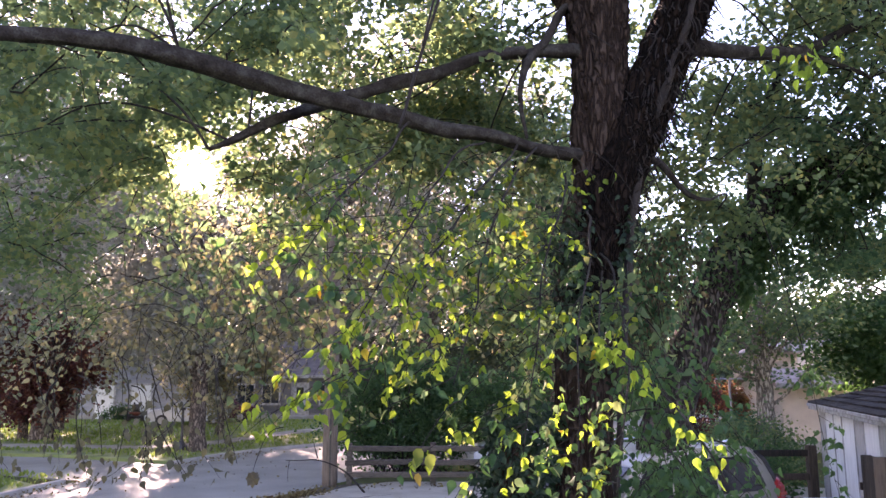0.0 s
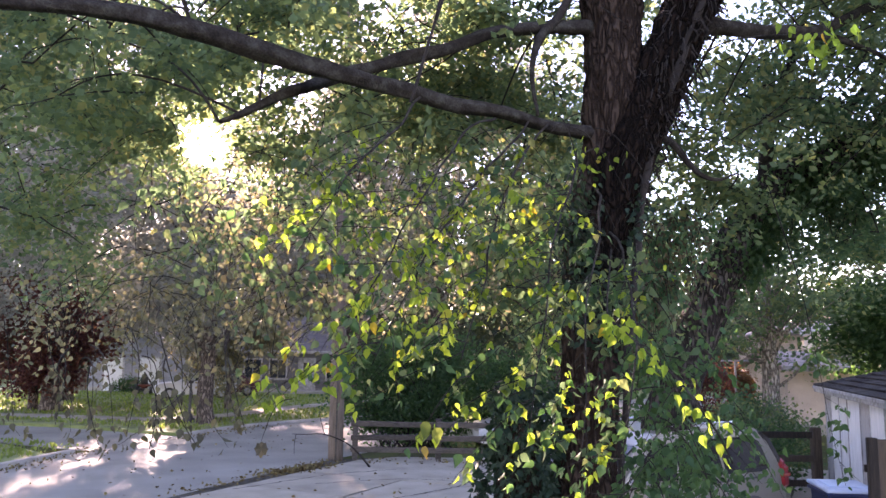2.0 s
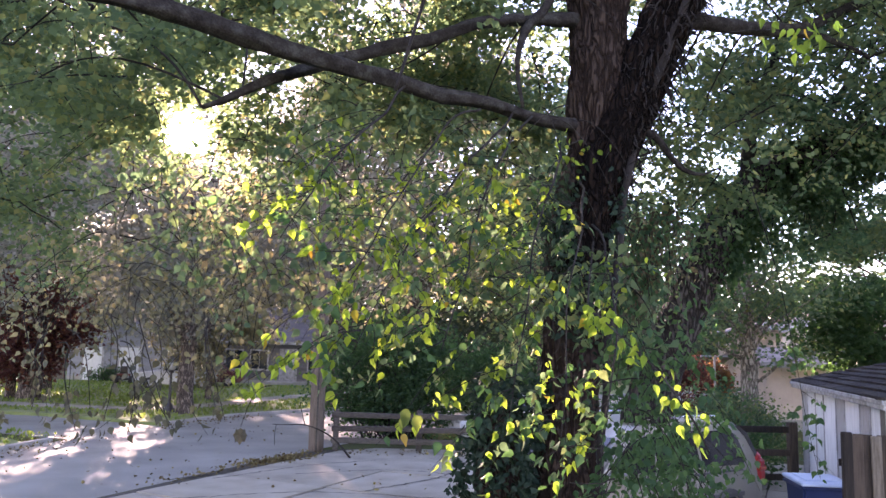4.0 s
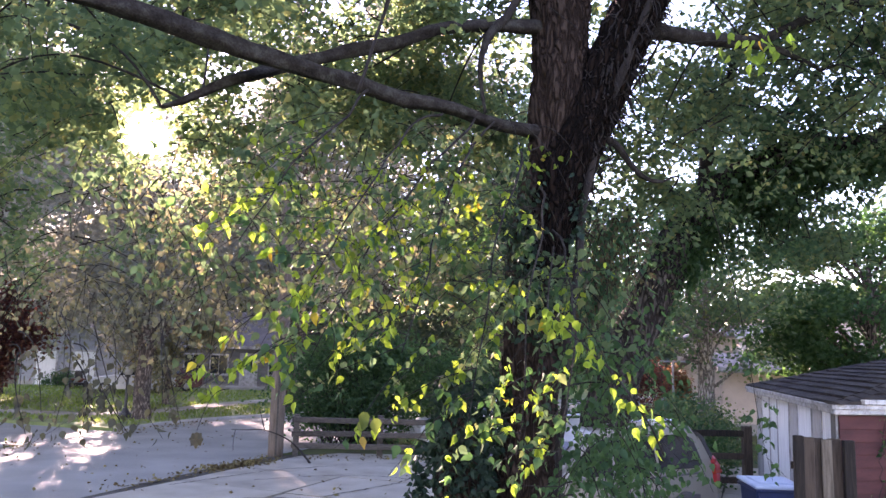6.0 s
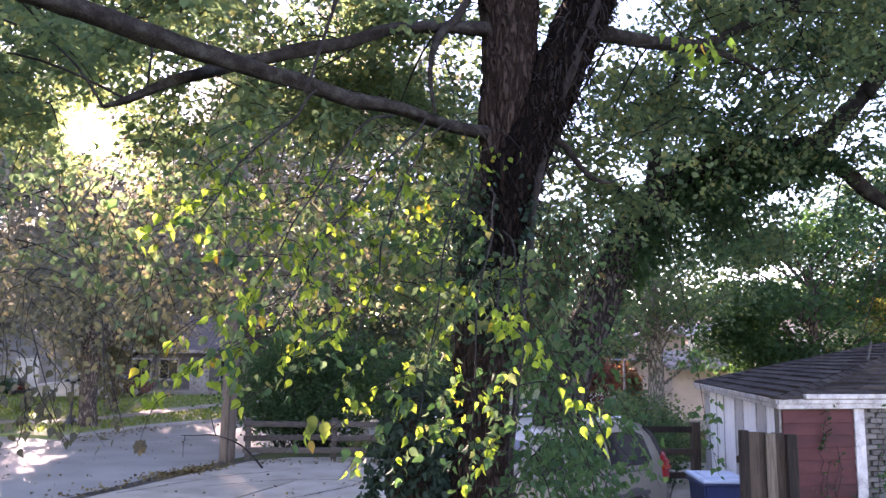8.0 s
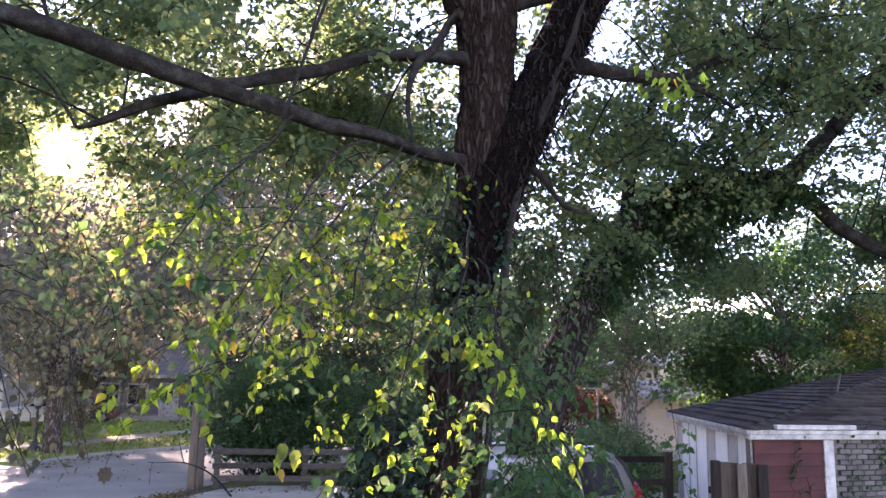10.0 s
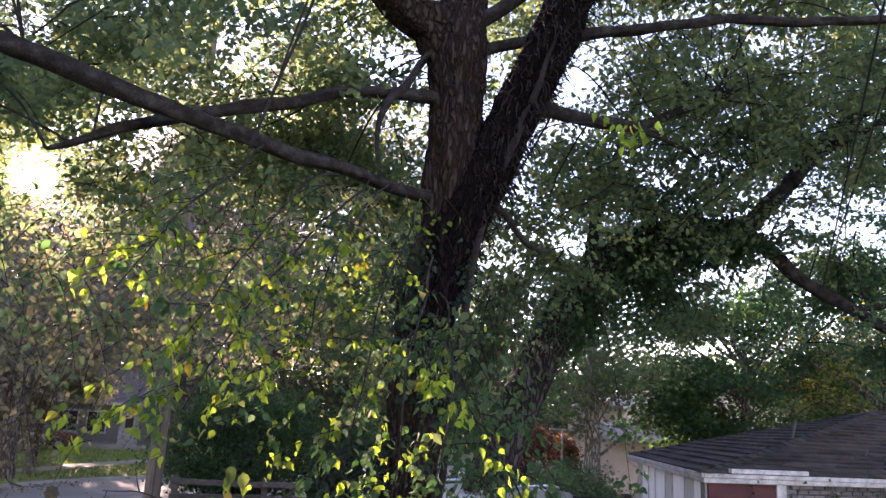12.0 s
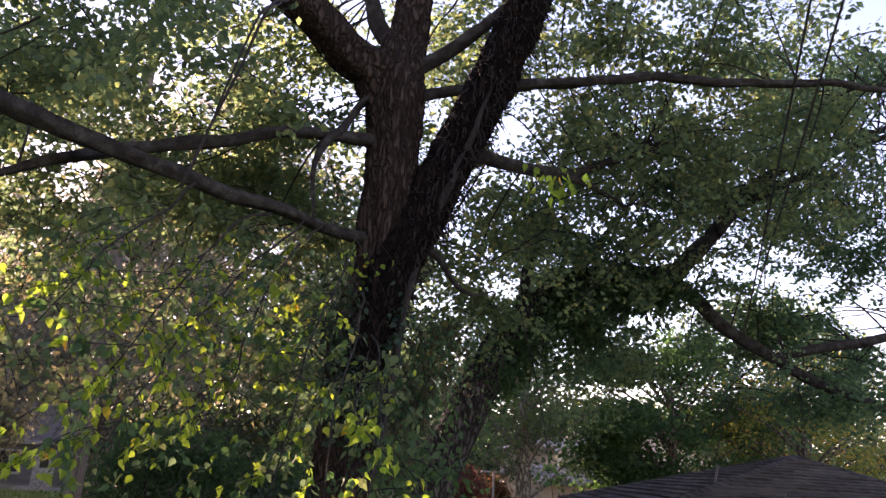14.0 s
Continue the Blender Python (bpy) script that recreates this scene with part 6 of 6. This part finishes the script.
    # tips of the lowest boughs over the street, each a short stem with a handful of lobed leaves
    for x, y, z in ((-1.36, 5.0, 2.35), (-1.3, 5.0, 2.28), (-1.42, 5.0, 2.38), (-1.6, 5.0, 2.2), (-1.64, 5.0, 2.22), (-2.22, 5.0, 2.2), (-1.89, 5.0, 2.3), (-1.9, 5.0, 2.18), (-2.28, 5.0, 2.36), (-2.14, 5.0, 2.33), (-2.05, 5.0, 2.27), (-1.75, 5.1, 2.4), (-2.45, 5.1, 2.4), (-2.6, 5.2, 2.3)):
        a = np.array((x - rng.uniform(0.1, 0.35), y + rng.uniform(0.1, 0.5), z + rng.uniform(0.35, 0.7)))
        q = twig_to(rng, a, (x, y, z), 0.005, 0.002, 0.1, 9)
        tw.append(q)
        olive.append(q[rng.integers(4, 9, 12), :3] + rng.normal(0, 0.03, (12, 3)))
    stalk = twig_to(rng, (-1.02, 5.0, 2.5), (-1.2, 5.0, 2.24), 0.003, 0.0015, 0.1, 9)
    tw.append(stalk)
    mesh_ob("hanging_leaf", [(-1.2 + a * 0.095, 5.0 + 0.01 * math.sin(9 * a), 2.235 - b * 0.1) for a, b in LOBED], [(0, k, k + 1) for k in range(1, len(LOBED) - 1)] + [(0, len(LOBED) - 1, 1)], M["leaf_dull"], parent, False, "single dull lobed leaf on a bare stalk")
    many_twigs("shoot_growth", tw, M["limb"], parent, 4)
    sp = np.vstack(pts)
    sp = sp[(sp[:, 0] < 0.75) | (sp[:, 2] < 3.7)]
    leaf_cloud("shaded_foliage", sp, 0.085, M["leaf"], parent, rng, True, 0.8, 0.8)
    leaf_cloud("olive_foliage", np.vstack(olive), 0.054, M["leaf_dull"], parent, rng, True, 1.1, 0.6, "dull olive leaves in the shade")
    leaf_cloud("dark_foliage", np.vstack(dark), 0.078, M["leaf_dark"], parent, rng, True, 0.9, 0.7)


shaded_sprays(tree)


def ivy_mass():
    """Ivy climbing the lower trunk and a stump beside it."""
    rng = np.random.default_rng(55)
    t = thing("ivy", pose(0, 0, 0), "glossy dark green ivy smothering the trunk base", "ivy")
    pts = []
    for c0, c1, r0, r1, n in (((0.62, 7.5, 0.1), (0.72, 7.6, 2.5), 0.42, 0.3, 4200), ((1.2, 7.6, 0.2), (1.5, 7.65, 3.2), 0.34, 0.29, 260)):
        u = rng.random(n)
        a = rng.uniform(0, 2 * np.pi, n)
        c = np.array(c0) + (np.array(c1) - np.array(c0)) * u[:, None]
        r = (r0 + (r1 - r0) * u) * (1 + 0.25 * np.sin(a * 3 + u * 9)) * rng.uniform(0.75, 1.15, n)
        pts.append(c + np.stack([np.cos(a) * r, np.sin(a) * r, rng.normal(0, 0.05, n)], -1))
    limb("stump", [(0.62, 7.5, -0.1, 0.33), (0.66, 7.55, 1.0, 0.27), (0.7, 7.6, 2.2, 0.2)], M["bark"], t, 20, 0.1, 0.3)
    for c, r, n in (((1.2, 7.35, 3.95), (0.2, 0.15, 0.5), 420), ((1.32, 7.35, 3.3), (0.24, 0.15, 0.35), 260), ((1.72, 7.3, 4.1), (0.12, 0.1, 0.3), 70)):
        pts.append(np.array(c) + rng.normal(0, 0.6, (n, 3)) * np.array(r))
    leaf_cloud("ivy_foliage", np.vstack(pts), 0.075, M["leaf_ivy"], t, rng, True, 0.8, 0.8)


ivy_mass()


# ---- leaning tree wrapped in creeper ----
def leaning_tree():
    rng = np.random.default_rng(66)
    t = thing("leaning_tree", pose(0, 0, 0), "leaning tree wrapped in green creeper with an arching bough", "tree")
    spine = [(2.85, 12.0, -0.15, 0.52), (3.0, 12.0, 0.5, 0.42), (3.38, 12.0, 2.1, 0.36), (3.6, 12.0, 2.75, 0.35), (3.9, 12.0, 3.4, 0.34), (4.25, 12.0, 4.15, 0.33), (4.75, 12.0, 5.0, 0.3), (5.45, 11.85, 5.68, 0.27), (6.3, 11.55, 6.02, 0.23), (7.3, 11.2, 6.1, 0.18)]
    limb("trunk", spine, M["bark_grey"], t, 30, 0.08, 0.15, 0, 61, 0.02)
    br = [
        [(7.0, 11.3, 6.1, 0.17), (7.35, 11.2, 6.15, 0.16), (7.75, 11.0, 6.6, 0.15), (8.1, 11.0, 6.98, 0.13), (8.74, 10.8, 7.85, 0.11), (9.61, 10.5, 8.4, 0.082), (10.9, 10.3, 8.9, 0.06), (12.5, 10.1, 9.6, 0.03)],
        [(7.0, 11.3, 6.1, 0.16), (7.3, 11.2, 6.06, 0.15), (7.65, 11.0, 5.73, 0.13), (8.0, 10.9, 5.36, 0.115), (8.4, 10.8, 5.07, 0.105), (8.9, 10.65, 4.79, 0.095), (9.5, 10.5, 4.46, 0.083), (10.49, 10.3, 4.15, 0.07), (11.8, 10.2, 3.8, 0.04)],
        [(8.84, 10.65, 4.82, 0.06), (9.3, 10.55, 4.95, 0.077), (9.89, 10.45, 5.08, 0.085), (10.72, 10.35, 5.25, 0.08), (12.0, 10.25, 5.6, 0.05)],
        [(8.05, 10.9, 6.92, 0.1), (8.51, 10.8, 7.45, 0.085), (9.08, 10.7, 7.82, 0.08), (9.48, 10.6, 8.05, 0.07), (10.15, 10.5, 8.53, 0.06), (10.94, 10.4, 9.03, 0.05), (12.14, 10.2, 9.73, 0.02)],
        [(8.3, 10.9, 7.25, 0.07), (8.15, 10.8, 7.8, 0.05), (7.9, 10.7, 8.5, 0.03)],
        [(4.9, 12.0, 5.2, 0.12), (5.0, 11.9, 6.2, 0.1), (5.4, 11.8, 7.6, 0.07), (5.9, 11.7, 9.2, 0.03)],
        [(5.6, 11.8, 5.7, 0.1), (6.2, 11.9, 6.6, 0.07), (7.0, 12.1, 7.6, 0.04)],
    ]
    for i, b in enumerate(br):
        limb("limb", b, M["limb"], t, 14, 0.1, 0.15, 0.03, 70 + i)
    # creeper round the trunk and arch
    c = curve_through(spine, 0.05)
    c = c[(c[:, 2] > 1.2)]
    n = 21000
    i = rng.integers(0, len(c), n)
    off = rng.normal(0, 1, (n, 3))
    off /= np.linalg.norm(off, axis=1)[:, None]
    zz = c[i, 2]
    amt = np.where(zz < 3.0, 0.55, 1.0)
    p = c[i, :3] + off * (c[i, 3] * (0.9 + rng.uniform(0.0, 1.4, n) * np.array([0.5 + 0.9 * noise.noise(Vector((q[0] * 2, q[1] * 2, q[2] * 2))) for q in c[i, :3]])) * amt + 0.02)[:, None]
    p[:, 2] -= np.abs(rng.normal(0, 0.22, n)) * (zz > 3.6)
    p = p[(zz > 4.3) | (rng.random(n) < 0.05)]
    leaf_cloud("creeper", p, 0.1, M["leaf_dark"], t, rng, False, 0.9, 0.7, "dense green creeper leaves")
    # hanging curtain below the arch's near end
    q = ball_points(rng, 9, (3.3, 11.6, 4.7), (0.6, 0.5, 0.4), 0.1)
    leaf_cloud("hanging_creeper", clump_leaves(rng, q, 60, (0.2, 0.2, 0.25), 0.3, 1.0), 0.08, M["leaf_deep"], t, rng, False, 1.0, 0.6)
    drop = []
    for k in range(30):
        g = c[rng.integers(int(len(c) * 0.55), len(c)), :3]
        ln = rng.uniform(0.4, 1.5)
        u = np.linspace(0, 1, 12)[:, None]
        drop.append(g + np.array((rng.normal(0, 0.3), rng.normal(0, 0.3), -ln)) * u + np.cumsum(rng.normal(0, 0.015, (12, 3)), axis=0))
    many_twigs("strand_growth", [np.hstack([d, np.full((12, 1), 0.006)]) for d in drop], M["vine"], t)
    dp = np.vstack([d[rng.integers(2, 12, 20)] + rng.normal(0, 0.07, (20, 3)) for d in drop])
    leaf_cloud("strand_foliage", dp, 0.085, M["leaf_deep"], t, rng, True, 1.0, 0.6)
    lp, lines = [], []
    for o, r, m in (((7.7, 11.0, 6.3), (0.9, 0.6, 0.55), 5), ((9.1, 11.1, 5.9), (1.3, 0.8, 0.6), 6), ((5.3, 12.3, 7.0), (1.2, 0.6, 0.9), 14), ((7.9, 11.9, 8.2), (1.3, 0.8, 0.7), 14), ((9.5, 9.8, 9.6), (2.4, 1.6, 1.4), 40), ((11.5, 9.8, 8.2), (2.0, 1.4, 1.2), 28), ((6.0, 11.8, 7.6), (2.2, 1.6, 1.5), 34), ((9.3, 12.4, 8.9), (2.4, 1.2, 1.4), 34), ((8.4, 11.4, 6.3), (1.8, 1.4, 0.8), 13), ((6.2, 11.6, 5.05), (1.4, 0.8, 0.5), 12), ((8.8, 11.2, 5.5), (1.1, 0.8, 0.4), 9), ((10.2, 10.6, 4.6), (1.6, 1.0, 0.7), 16),
                    ((5.8, 11.6, 6.7), (1.3, 1.0, 0.6), 14), ((11.5, 10.6, 7.0), (1.6, 1.4, 1.2), 24), ((11.5, 12.5, 8.8), (2.4, 1.8, 1.6), 40), ((11.5, 13.0, 5.6), (1.8, 1.4, 1.0), 22)):
        p, l = boughs(rng, o, r, m, 1.3, 270, 0.19, 0.07)
        lp.append(p)
        lines += l
    anchors = np.vstack([curve_through(b, 0.3)[:, :3] for b in br] + [curve_through(spine, 0.3)[12:, :3]])
    tw = list(lines)
    for l in lines[::2]:
        dd = np.linalg.norm(anchors - l[0, :3], axis=1) + rng.uniform(0, 0.8, len(anchors))
        tw.append(twig_to(rng, anchors[np.argmin(dd)], l[0, :3], 0.018, 0.01, 0.08, 8))
    many_twigs("twig_growth", tw, M["limb"], t)
    fill, l = boughs(rng, (7.0, 11.5, 6.75), (0.8, 0.5, 0.45), 9, 0.8, 110, 0.16, 0.07)
    leaf_cloud("crown", np.vstack([with_gaps(np.vstack(lp), 1.0, 0.63, 6), fill]), 0.096, M["leaf_deep"], t, rng)
    return t


leaning_tree()


# ---- ropes and wires hanging from the limbs ----
def hanging_rope(pts, r, label):
    v, f = tube([(*p, r) for p in pts], 6, 0.1, 0.2, 0.01, pts[0][0])
    return tagged(mesh_ob("hanging_vine", v, f, M["vine"], None, True), label, "vine", "hanging vines")


hanging_rope([(0.32, 7.35, 7.55), (0.26, 6.2, 6.75), (0.12, 5.4, 6.18), (-0.03, 5.4, 5.63), (-0.18, 5.4, 5.12), (-0.33, 5.4, 4.58)], 0.012, "dark bare vine hanging from the upper fork")
hanging_rope([(0.25, 7.38, 7.58), (0.2, 6.2, 6.7), (0.07, 5.3, 6.06), (-0.08, 5.3, 5.53), (-0.16, 5.3, 5.16)], 0.009, "dark bare vine hanging from the upper fork")
hanging_rope([(8.95, 10.6, 8.2), (8.7, 10.4, 7.2), (8.5, 10.3, 5.9)], 0.01, "thin vine hanging from the arching bough")


def power_line(a, b, sag, label):
    p = [np.array(a) + (np.array(b) - np.array(a)) * k / 8 - np.array((0, 0, sag * 4 * (k / 8) * (1 - k / 8))) for k in range(9)]
    v, f = tube([(*q, 0.013) for q in p], 5, 1.0)
    return tagged(mesh_ob("power_line", v, f, M["cable"], None, True), label, "cable", "overhead cables")


for z, y in ((5.6, 24), (5.2, 24.2), (6.2, 25), (4.4, 23.6)):
    power_line((-2.8, 20.9, z + 2.6), (34, y + 6, z - 0.6), 0.9, "thin dark overhead cable across the yards")

# service cables that come down over the yard to the garage
power_line((-1.38, -5.0, 9.8), (16.1, 23.0, 3.0), 0.6, "dark service cable running down over the garage")
power_line((-0.78, -5.0, 9.0), (16.1, 23.0, 4.2), 0.3, "dark service cable running down over the garage")


# ---- other trees ----
# street, lawn and house trees mostly take the leaf colour lightened for haze
TREES = [
    ("street_tree", -9.0, 29.6, 12.6, 0.29, 5.2, 3.2, "leaf_hazed", "street tree with a thick trunk on the far verge", 9000, 0.2),
    ("street_tree", -4.1, 34.6, 15, 0.42, 4.3, 3.6, "leaf_hazed", "dark trunked street tree on the far lawn", 9000, 0.2),
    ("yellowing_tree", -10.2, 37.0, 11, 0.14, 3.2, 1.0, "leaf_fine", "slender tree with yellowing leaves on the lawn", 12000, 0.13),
    ("roadside_tree", -13.6, 20.5, 13, 0.3, 4.4, 4.4, "leaf_hazed", "leafy tree at the grass corner", 4300, 0.16),
    ("tall_tree", -17.2, 34.5, 21, 0.45, 5.6, 8.0, "leaf_hazed", "tall thin crowned tree behind the side drive", 7000, 0.19),
    ("roadside_tree", -17.5, 26.5, 14, 0.32, 5.0, 2.8, "leaf_hazed", "leafy tree by the side drive", 6500, 0.18),
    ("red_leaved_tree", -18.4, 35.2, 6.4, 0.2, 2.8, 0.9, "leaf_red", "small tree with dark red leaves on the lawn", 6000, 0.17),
    ("lawn_tree", -20.0, 41.5, 15, 0.35, 5.5, 2.2, "leaf_hazed", "broad lawn tree before the houses", 8000, 0.24),
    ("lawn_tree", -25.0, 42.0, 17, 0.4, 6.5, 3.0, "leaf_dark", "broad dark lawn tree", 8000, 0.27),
    ("tall_tree", -0.8, 46.0, 25, 0.5, 7.2, 6.0, "leaf_hazed", "tall green tree beyond the street", 15000, 0.28),
    ("tall_tree", -11.0, 68.0, 21, 0.5, 8.0, 5.0, "leaf_hazed", "tall tree behind the houses", 8000, 0.36),
    ("tall_tree", -23.5, 66.0, 22, 0.5, 8.5, 5.0, "leaf_hazed", "tall tree behind the houses", 8000, 0.36),
    ("tall_tree", 5.0, 33.5, 14, 0.35, 4.6, 2.6, "leaf", "leafy green tree beyond the rail fence", 9000, 0.2),
    ("tall_tree", 9.2, 56.0, 18, 0.45, 7.0, 3.0, "leaf", "tall green tree behind the yards", 8000, 0.32),
    ("yard_tree", 9.3, 22.6, 9.5, 0.26, 2.8, 2.6, "leaf", "pale trunked tree in the back yard", 5000, 0.13),
    ("yard_tree", 14.7, 23.0, 8.0, 0.22, 3.2, 1.4, "leaf_dark", "round dense dark green tree behind the garage", 12000, 0.15),
    ("yard_tree", 21.0, 26.0, 10.5, 0.25, 3.8, 2.4, "leaf", "loose green tree behind the garage", 7500, 0.17),
    ("yellowing_tree", 17.0, 19.6, 7.4, 0.15, 2.6, 2.2, "leaf_yellow", "small yellow green tree beside the garage", 2600, 0.11),
    ("tall_tree", 27.0, 44.0, 7.5, 0.3, 5.0, 1.2, "leaf", "broad low tree beyond the yards", 6000, 0.24),
]
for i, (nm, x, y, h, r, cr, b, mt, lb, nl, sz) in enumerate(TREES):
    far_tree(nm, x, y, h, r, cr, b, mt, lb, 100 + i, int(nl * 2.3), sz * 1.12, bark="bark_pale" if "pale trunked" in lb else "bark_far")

bush("hedge", -1.0, 23.4, (2.1, 0.9, 1.75), "leaf_dark", "tall dark hedge behind the rail fence", 201, 20000, 0.11, 0.1, "hedge", 160)
bush("hedge", 1.9, 24.2, (1.4, 0.9, 1.5), "leaf_dark", "tall dark hedge behind the rail fence", 202, 11000, 0.11, 0.0, "hedge", 90)
bush("flame_bush", 11.0, 29.5, (0.5, 0.5, 1.1), "leaf_orange", "orange and red autumn bush in the yard", 203, 3500, 0.13, 0.4)
bush("flame_bush", 9.5, 29.0, (1.0, 0.9, 1.3), "leaf_red", "dark red autumn bush in the yard", 204, 3000, 0.13, 0.4)
bush("shrub", 6.2, 17.2, (1.6, 1.0, 0.8), "leaf_dark", "green shrub behind the yard fence", 205, 5000, 0.09)
bush("shrub", 3.6, 16.5, (1.6, 1.0, 0.95), "leaf_dark", "green shrub behind the parked van", 206, 5000, 0.09)
bush("shrub", 7.6, 20.0, (1.4, 1.2, 1.0), "leaf", "green shrub by the yard tree", 207, 5000, 0.1)
bush("shrub", 9.4, 24.2, (0.8, 0.6, 1.0), "leaf_deep", "tall green shrub before the beige house", 211, 3600, 0.1)
bush("shrub", 10.0, 25.0, (1.4, 1.0, 0.6), "leaf_dark", "green shrub before the beige house", 208, 5000, 0.11)
bush("shrub", -20.5, 50.9, (1.2, 0.6, 0.6), "leaf_dark", "low shrub at the grey house wall", 209, 1800, 0.12)
bush("shrub", -6.6, 51.8, (1.0, 0.6, 0.8), "leaf_dark", "low shrub at the slate house", 210, 1800, 0.12)


# bare fallen branch leaning by the pole
fb = thing("fallen_branch", pose(0, 0, 0), "bare dark fallen branch leaning beside the pole", "branch")
limb("stem", [(-1.86, 19.6, 0.02, 0.03), (-2.1, 19.6, 0.3, 0.026), (-2.34, 19.6, 0.52, 0.022), (-2.7, 19.6, 0.7, 0.018), (-3.08, 19.6, 0.81, 0.015), (-3.45, 19.55, 0.8, 0.012), (-3.8, 19.6, 0.79, 0.008)], M["limb"], fb, 6, 0.1, 0.2, 0.02, 3)
limb("twig", [(-3.0, 19.6, 0.8, 0.012), (-3.08, 19.62, 1.05, 0.01), (-3.15, 19.6, 1.31, 0.006)], M["limb"], fb, 5, 0.1, 0.1, 0.01, 4)
limb("twig", [(-3.7, 19.58, 0.79, 0.009), (-3.74, 19.6, 0.55, 0.007), (-3.73, 19.6, 0.29, 0.005)], M["limb"], fb, 5, 0.1, 0.1, 0.01, 5)


# ivy strands on the garage front
def garage_creeper():
    rng = np.random.default_rng(77)
    t = thing("garage_creeper", pose(0, 0, 0), "thin creeper on the garage front and low weeds", "creeper")
    fd = unit(G2 - G0)
    f_out = np.array((fd[1], -fd[0]))
    tw, pts = [], []
    for k in range(34):
        x = rng.uniform(1.5, 4.4) if k > 4 else rng.uniform(0.5, 0.9)
        z0, ln = (EAVE - 0.05, -rng.uniform(0.4, 1.3)) if k % 2 else (0.0, rng.uniform(0.9, 1.9))
        u = np.linspace(0, 1, 12)
        xs = x + np.cumsum(rng.normal(0, 0.05, 12))
        q = np.stack([G0[0] + fd[0] * xs + f_out[0] * 0.06, G0[1] + fd[1] * xs + f_out[1] * 0.06, z0 + ln * u], -1)
        tw.append(np.hstack([q, np.full((12, 1), 0.005)]))
        pts.append(q[rng.integers(0, 12, 20)] + rng.normal(0, 0.05, (20, 3)))
    q = ball_points(rng, 24, (7.6, 9.9, 0.9), (0.7, 0.3, 0.55), 0.2)
    pts.append(clump_leaves(rng, q, 24, (0.12, 0.1, 0.12), 0.1, 1.0))
    p = np.vstack(pts)
    many_twigs("stem_growth", tw, M["vine"], t, 4)
    leaf_cloud("foliage", p[p[:, 2] > 0.02], 0.06, M["leaf_dark"], t, rng, True)


garage_creeper()

# dense thicket behind the houses and yards
_rng = np.random.default_rng(87)
_c = np.stack([_rng.uniform(-75, 75, 640), _rng.uniform(62, 78, 640), _rng.uniform(0.3, 9.5, 640)], -1)
thicket = tagged(leaf_cloud("far_thicket", clump_leaves(_rng, _c, 90, (1.8, 1.5, 1.3), 0.4, 1.0), 0.55, M["leaf_wood"], None, _rng), "dense dark thicket behind the houses", "thicket", kind="stuff")

# far woodland that closes the view
_rng = np.random.default_rng(88)
_c = []
for k in range(1050):
    a = _rng.uniform(-1.15, 1.25) if k < 700 else _rng.uniform(-0.5, 0.4)
    d = _rng.uniform(85, 125)
    _c.append((math.sin(a) * d, math.cos(a) * d, _rng.uniform(0.5, (19 if a < 0.3 else 8) if k < 700 else 7)))
woods = tagged(leaf_cloud("far_woods", clump_leaves(_rng, np.array(_c), 60, (3.0, 3.0, 2.2), 0.5), 1.0, M["leaf_wood"], None, _rng), "distant green woodland beyond the houses", "woods", kind="stuff")

# fallen leaves along the street edge and on the lawns
_pts = []
for n, (x0, y0), (x1, y1), w in ((190, (-5.2, 15.4), (-2.8, 20.9), 0.22), (520, (-4.0, 18.3), (-3.0, 19.8), 0.2), (260, (-8.6, 26), (-7.0, 30), 0.6), (300, (-10.4, 18), (-9.9, 22), 0.6), (160, (-2.5, 20.6), (3, 20.9), 0.3), (50, (-5, 14), (3, 19), 1.6), (90, (-8, 16), (-5, 26), 1.5), (240, (-10.6, 29.4), (-7.8, 30.2), 0.4)):
    u = _rng.random(n)[:, None]
    q = np.array((x0, y0)) + (np.array((x1, y1)) - np.array((x0, y0))) * u + _rng.normal(0, w, (n, 2))
    _pts.append(np.hstack([q, np.full((n, 1), 0.045)]))
_p = np.vstack(_pts)
litter = leaf_cloud("fallen_leaves", _p, 0.09, M["litter"], None, _rng, False, 0.05, 1.0)
tagged(litter, "scattered brown fallen leaves along the kerb", "leaves", kind="stuff")

# grass tufts on the lawns
_g = np.stack([_rng.uniform(-30, 2, 26000), _rng.uniform(17, 50, 26000)], -1)


def on_lawn(q):
    road_l = np.interp(q[:, 1], RL[:, 1], RL[:, 0])
    ok = q[:, 0] < road_l - 0.25
    drive = (q[:, 1] > 23.2 - (q[:, 0] + 10) * 0.42 - 1.0) & (q[:, 1] < 26.6 - (q[:, 0] + 8.6) * 0.42)
    wl = np.min(np.linalg.norm(q[:, None] - walk_line[None], axis=2), axis=1)
    return ok & ~drive & (wl > 0.9)


_g = _g[on_lawn(_g)]
grass = leaf_cloud("grass_tufts", np.hstack([_g, np.full((len(_g), 1), 0.1)]), 0.12, M["blade"], None, _rng, False, -1.2, 0.5)
tagged(grass, "short mown grass tufts on the lawns", "grass", kind="stuff")
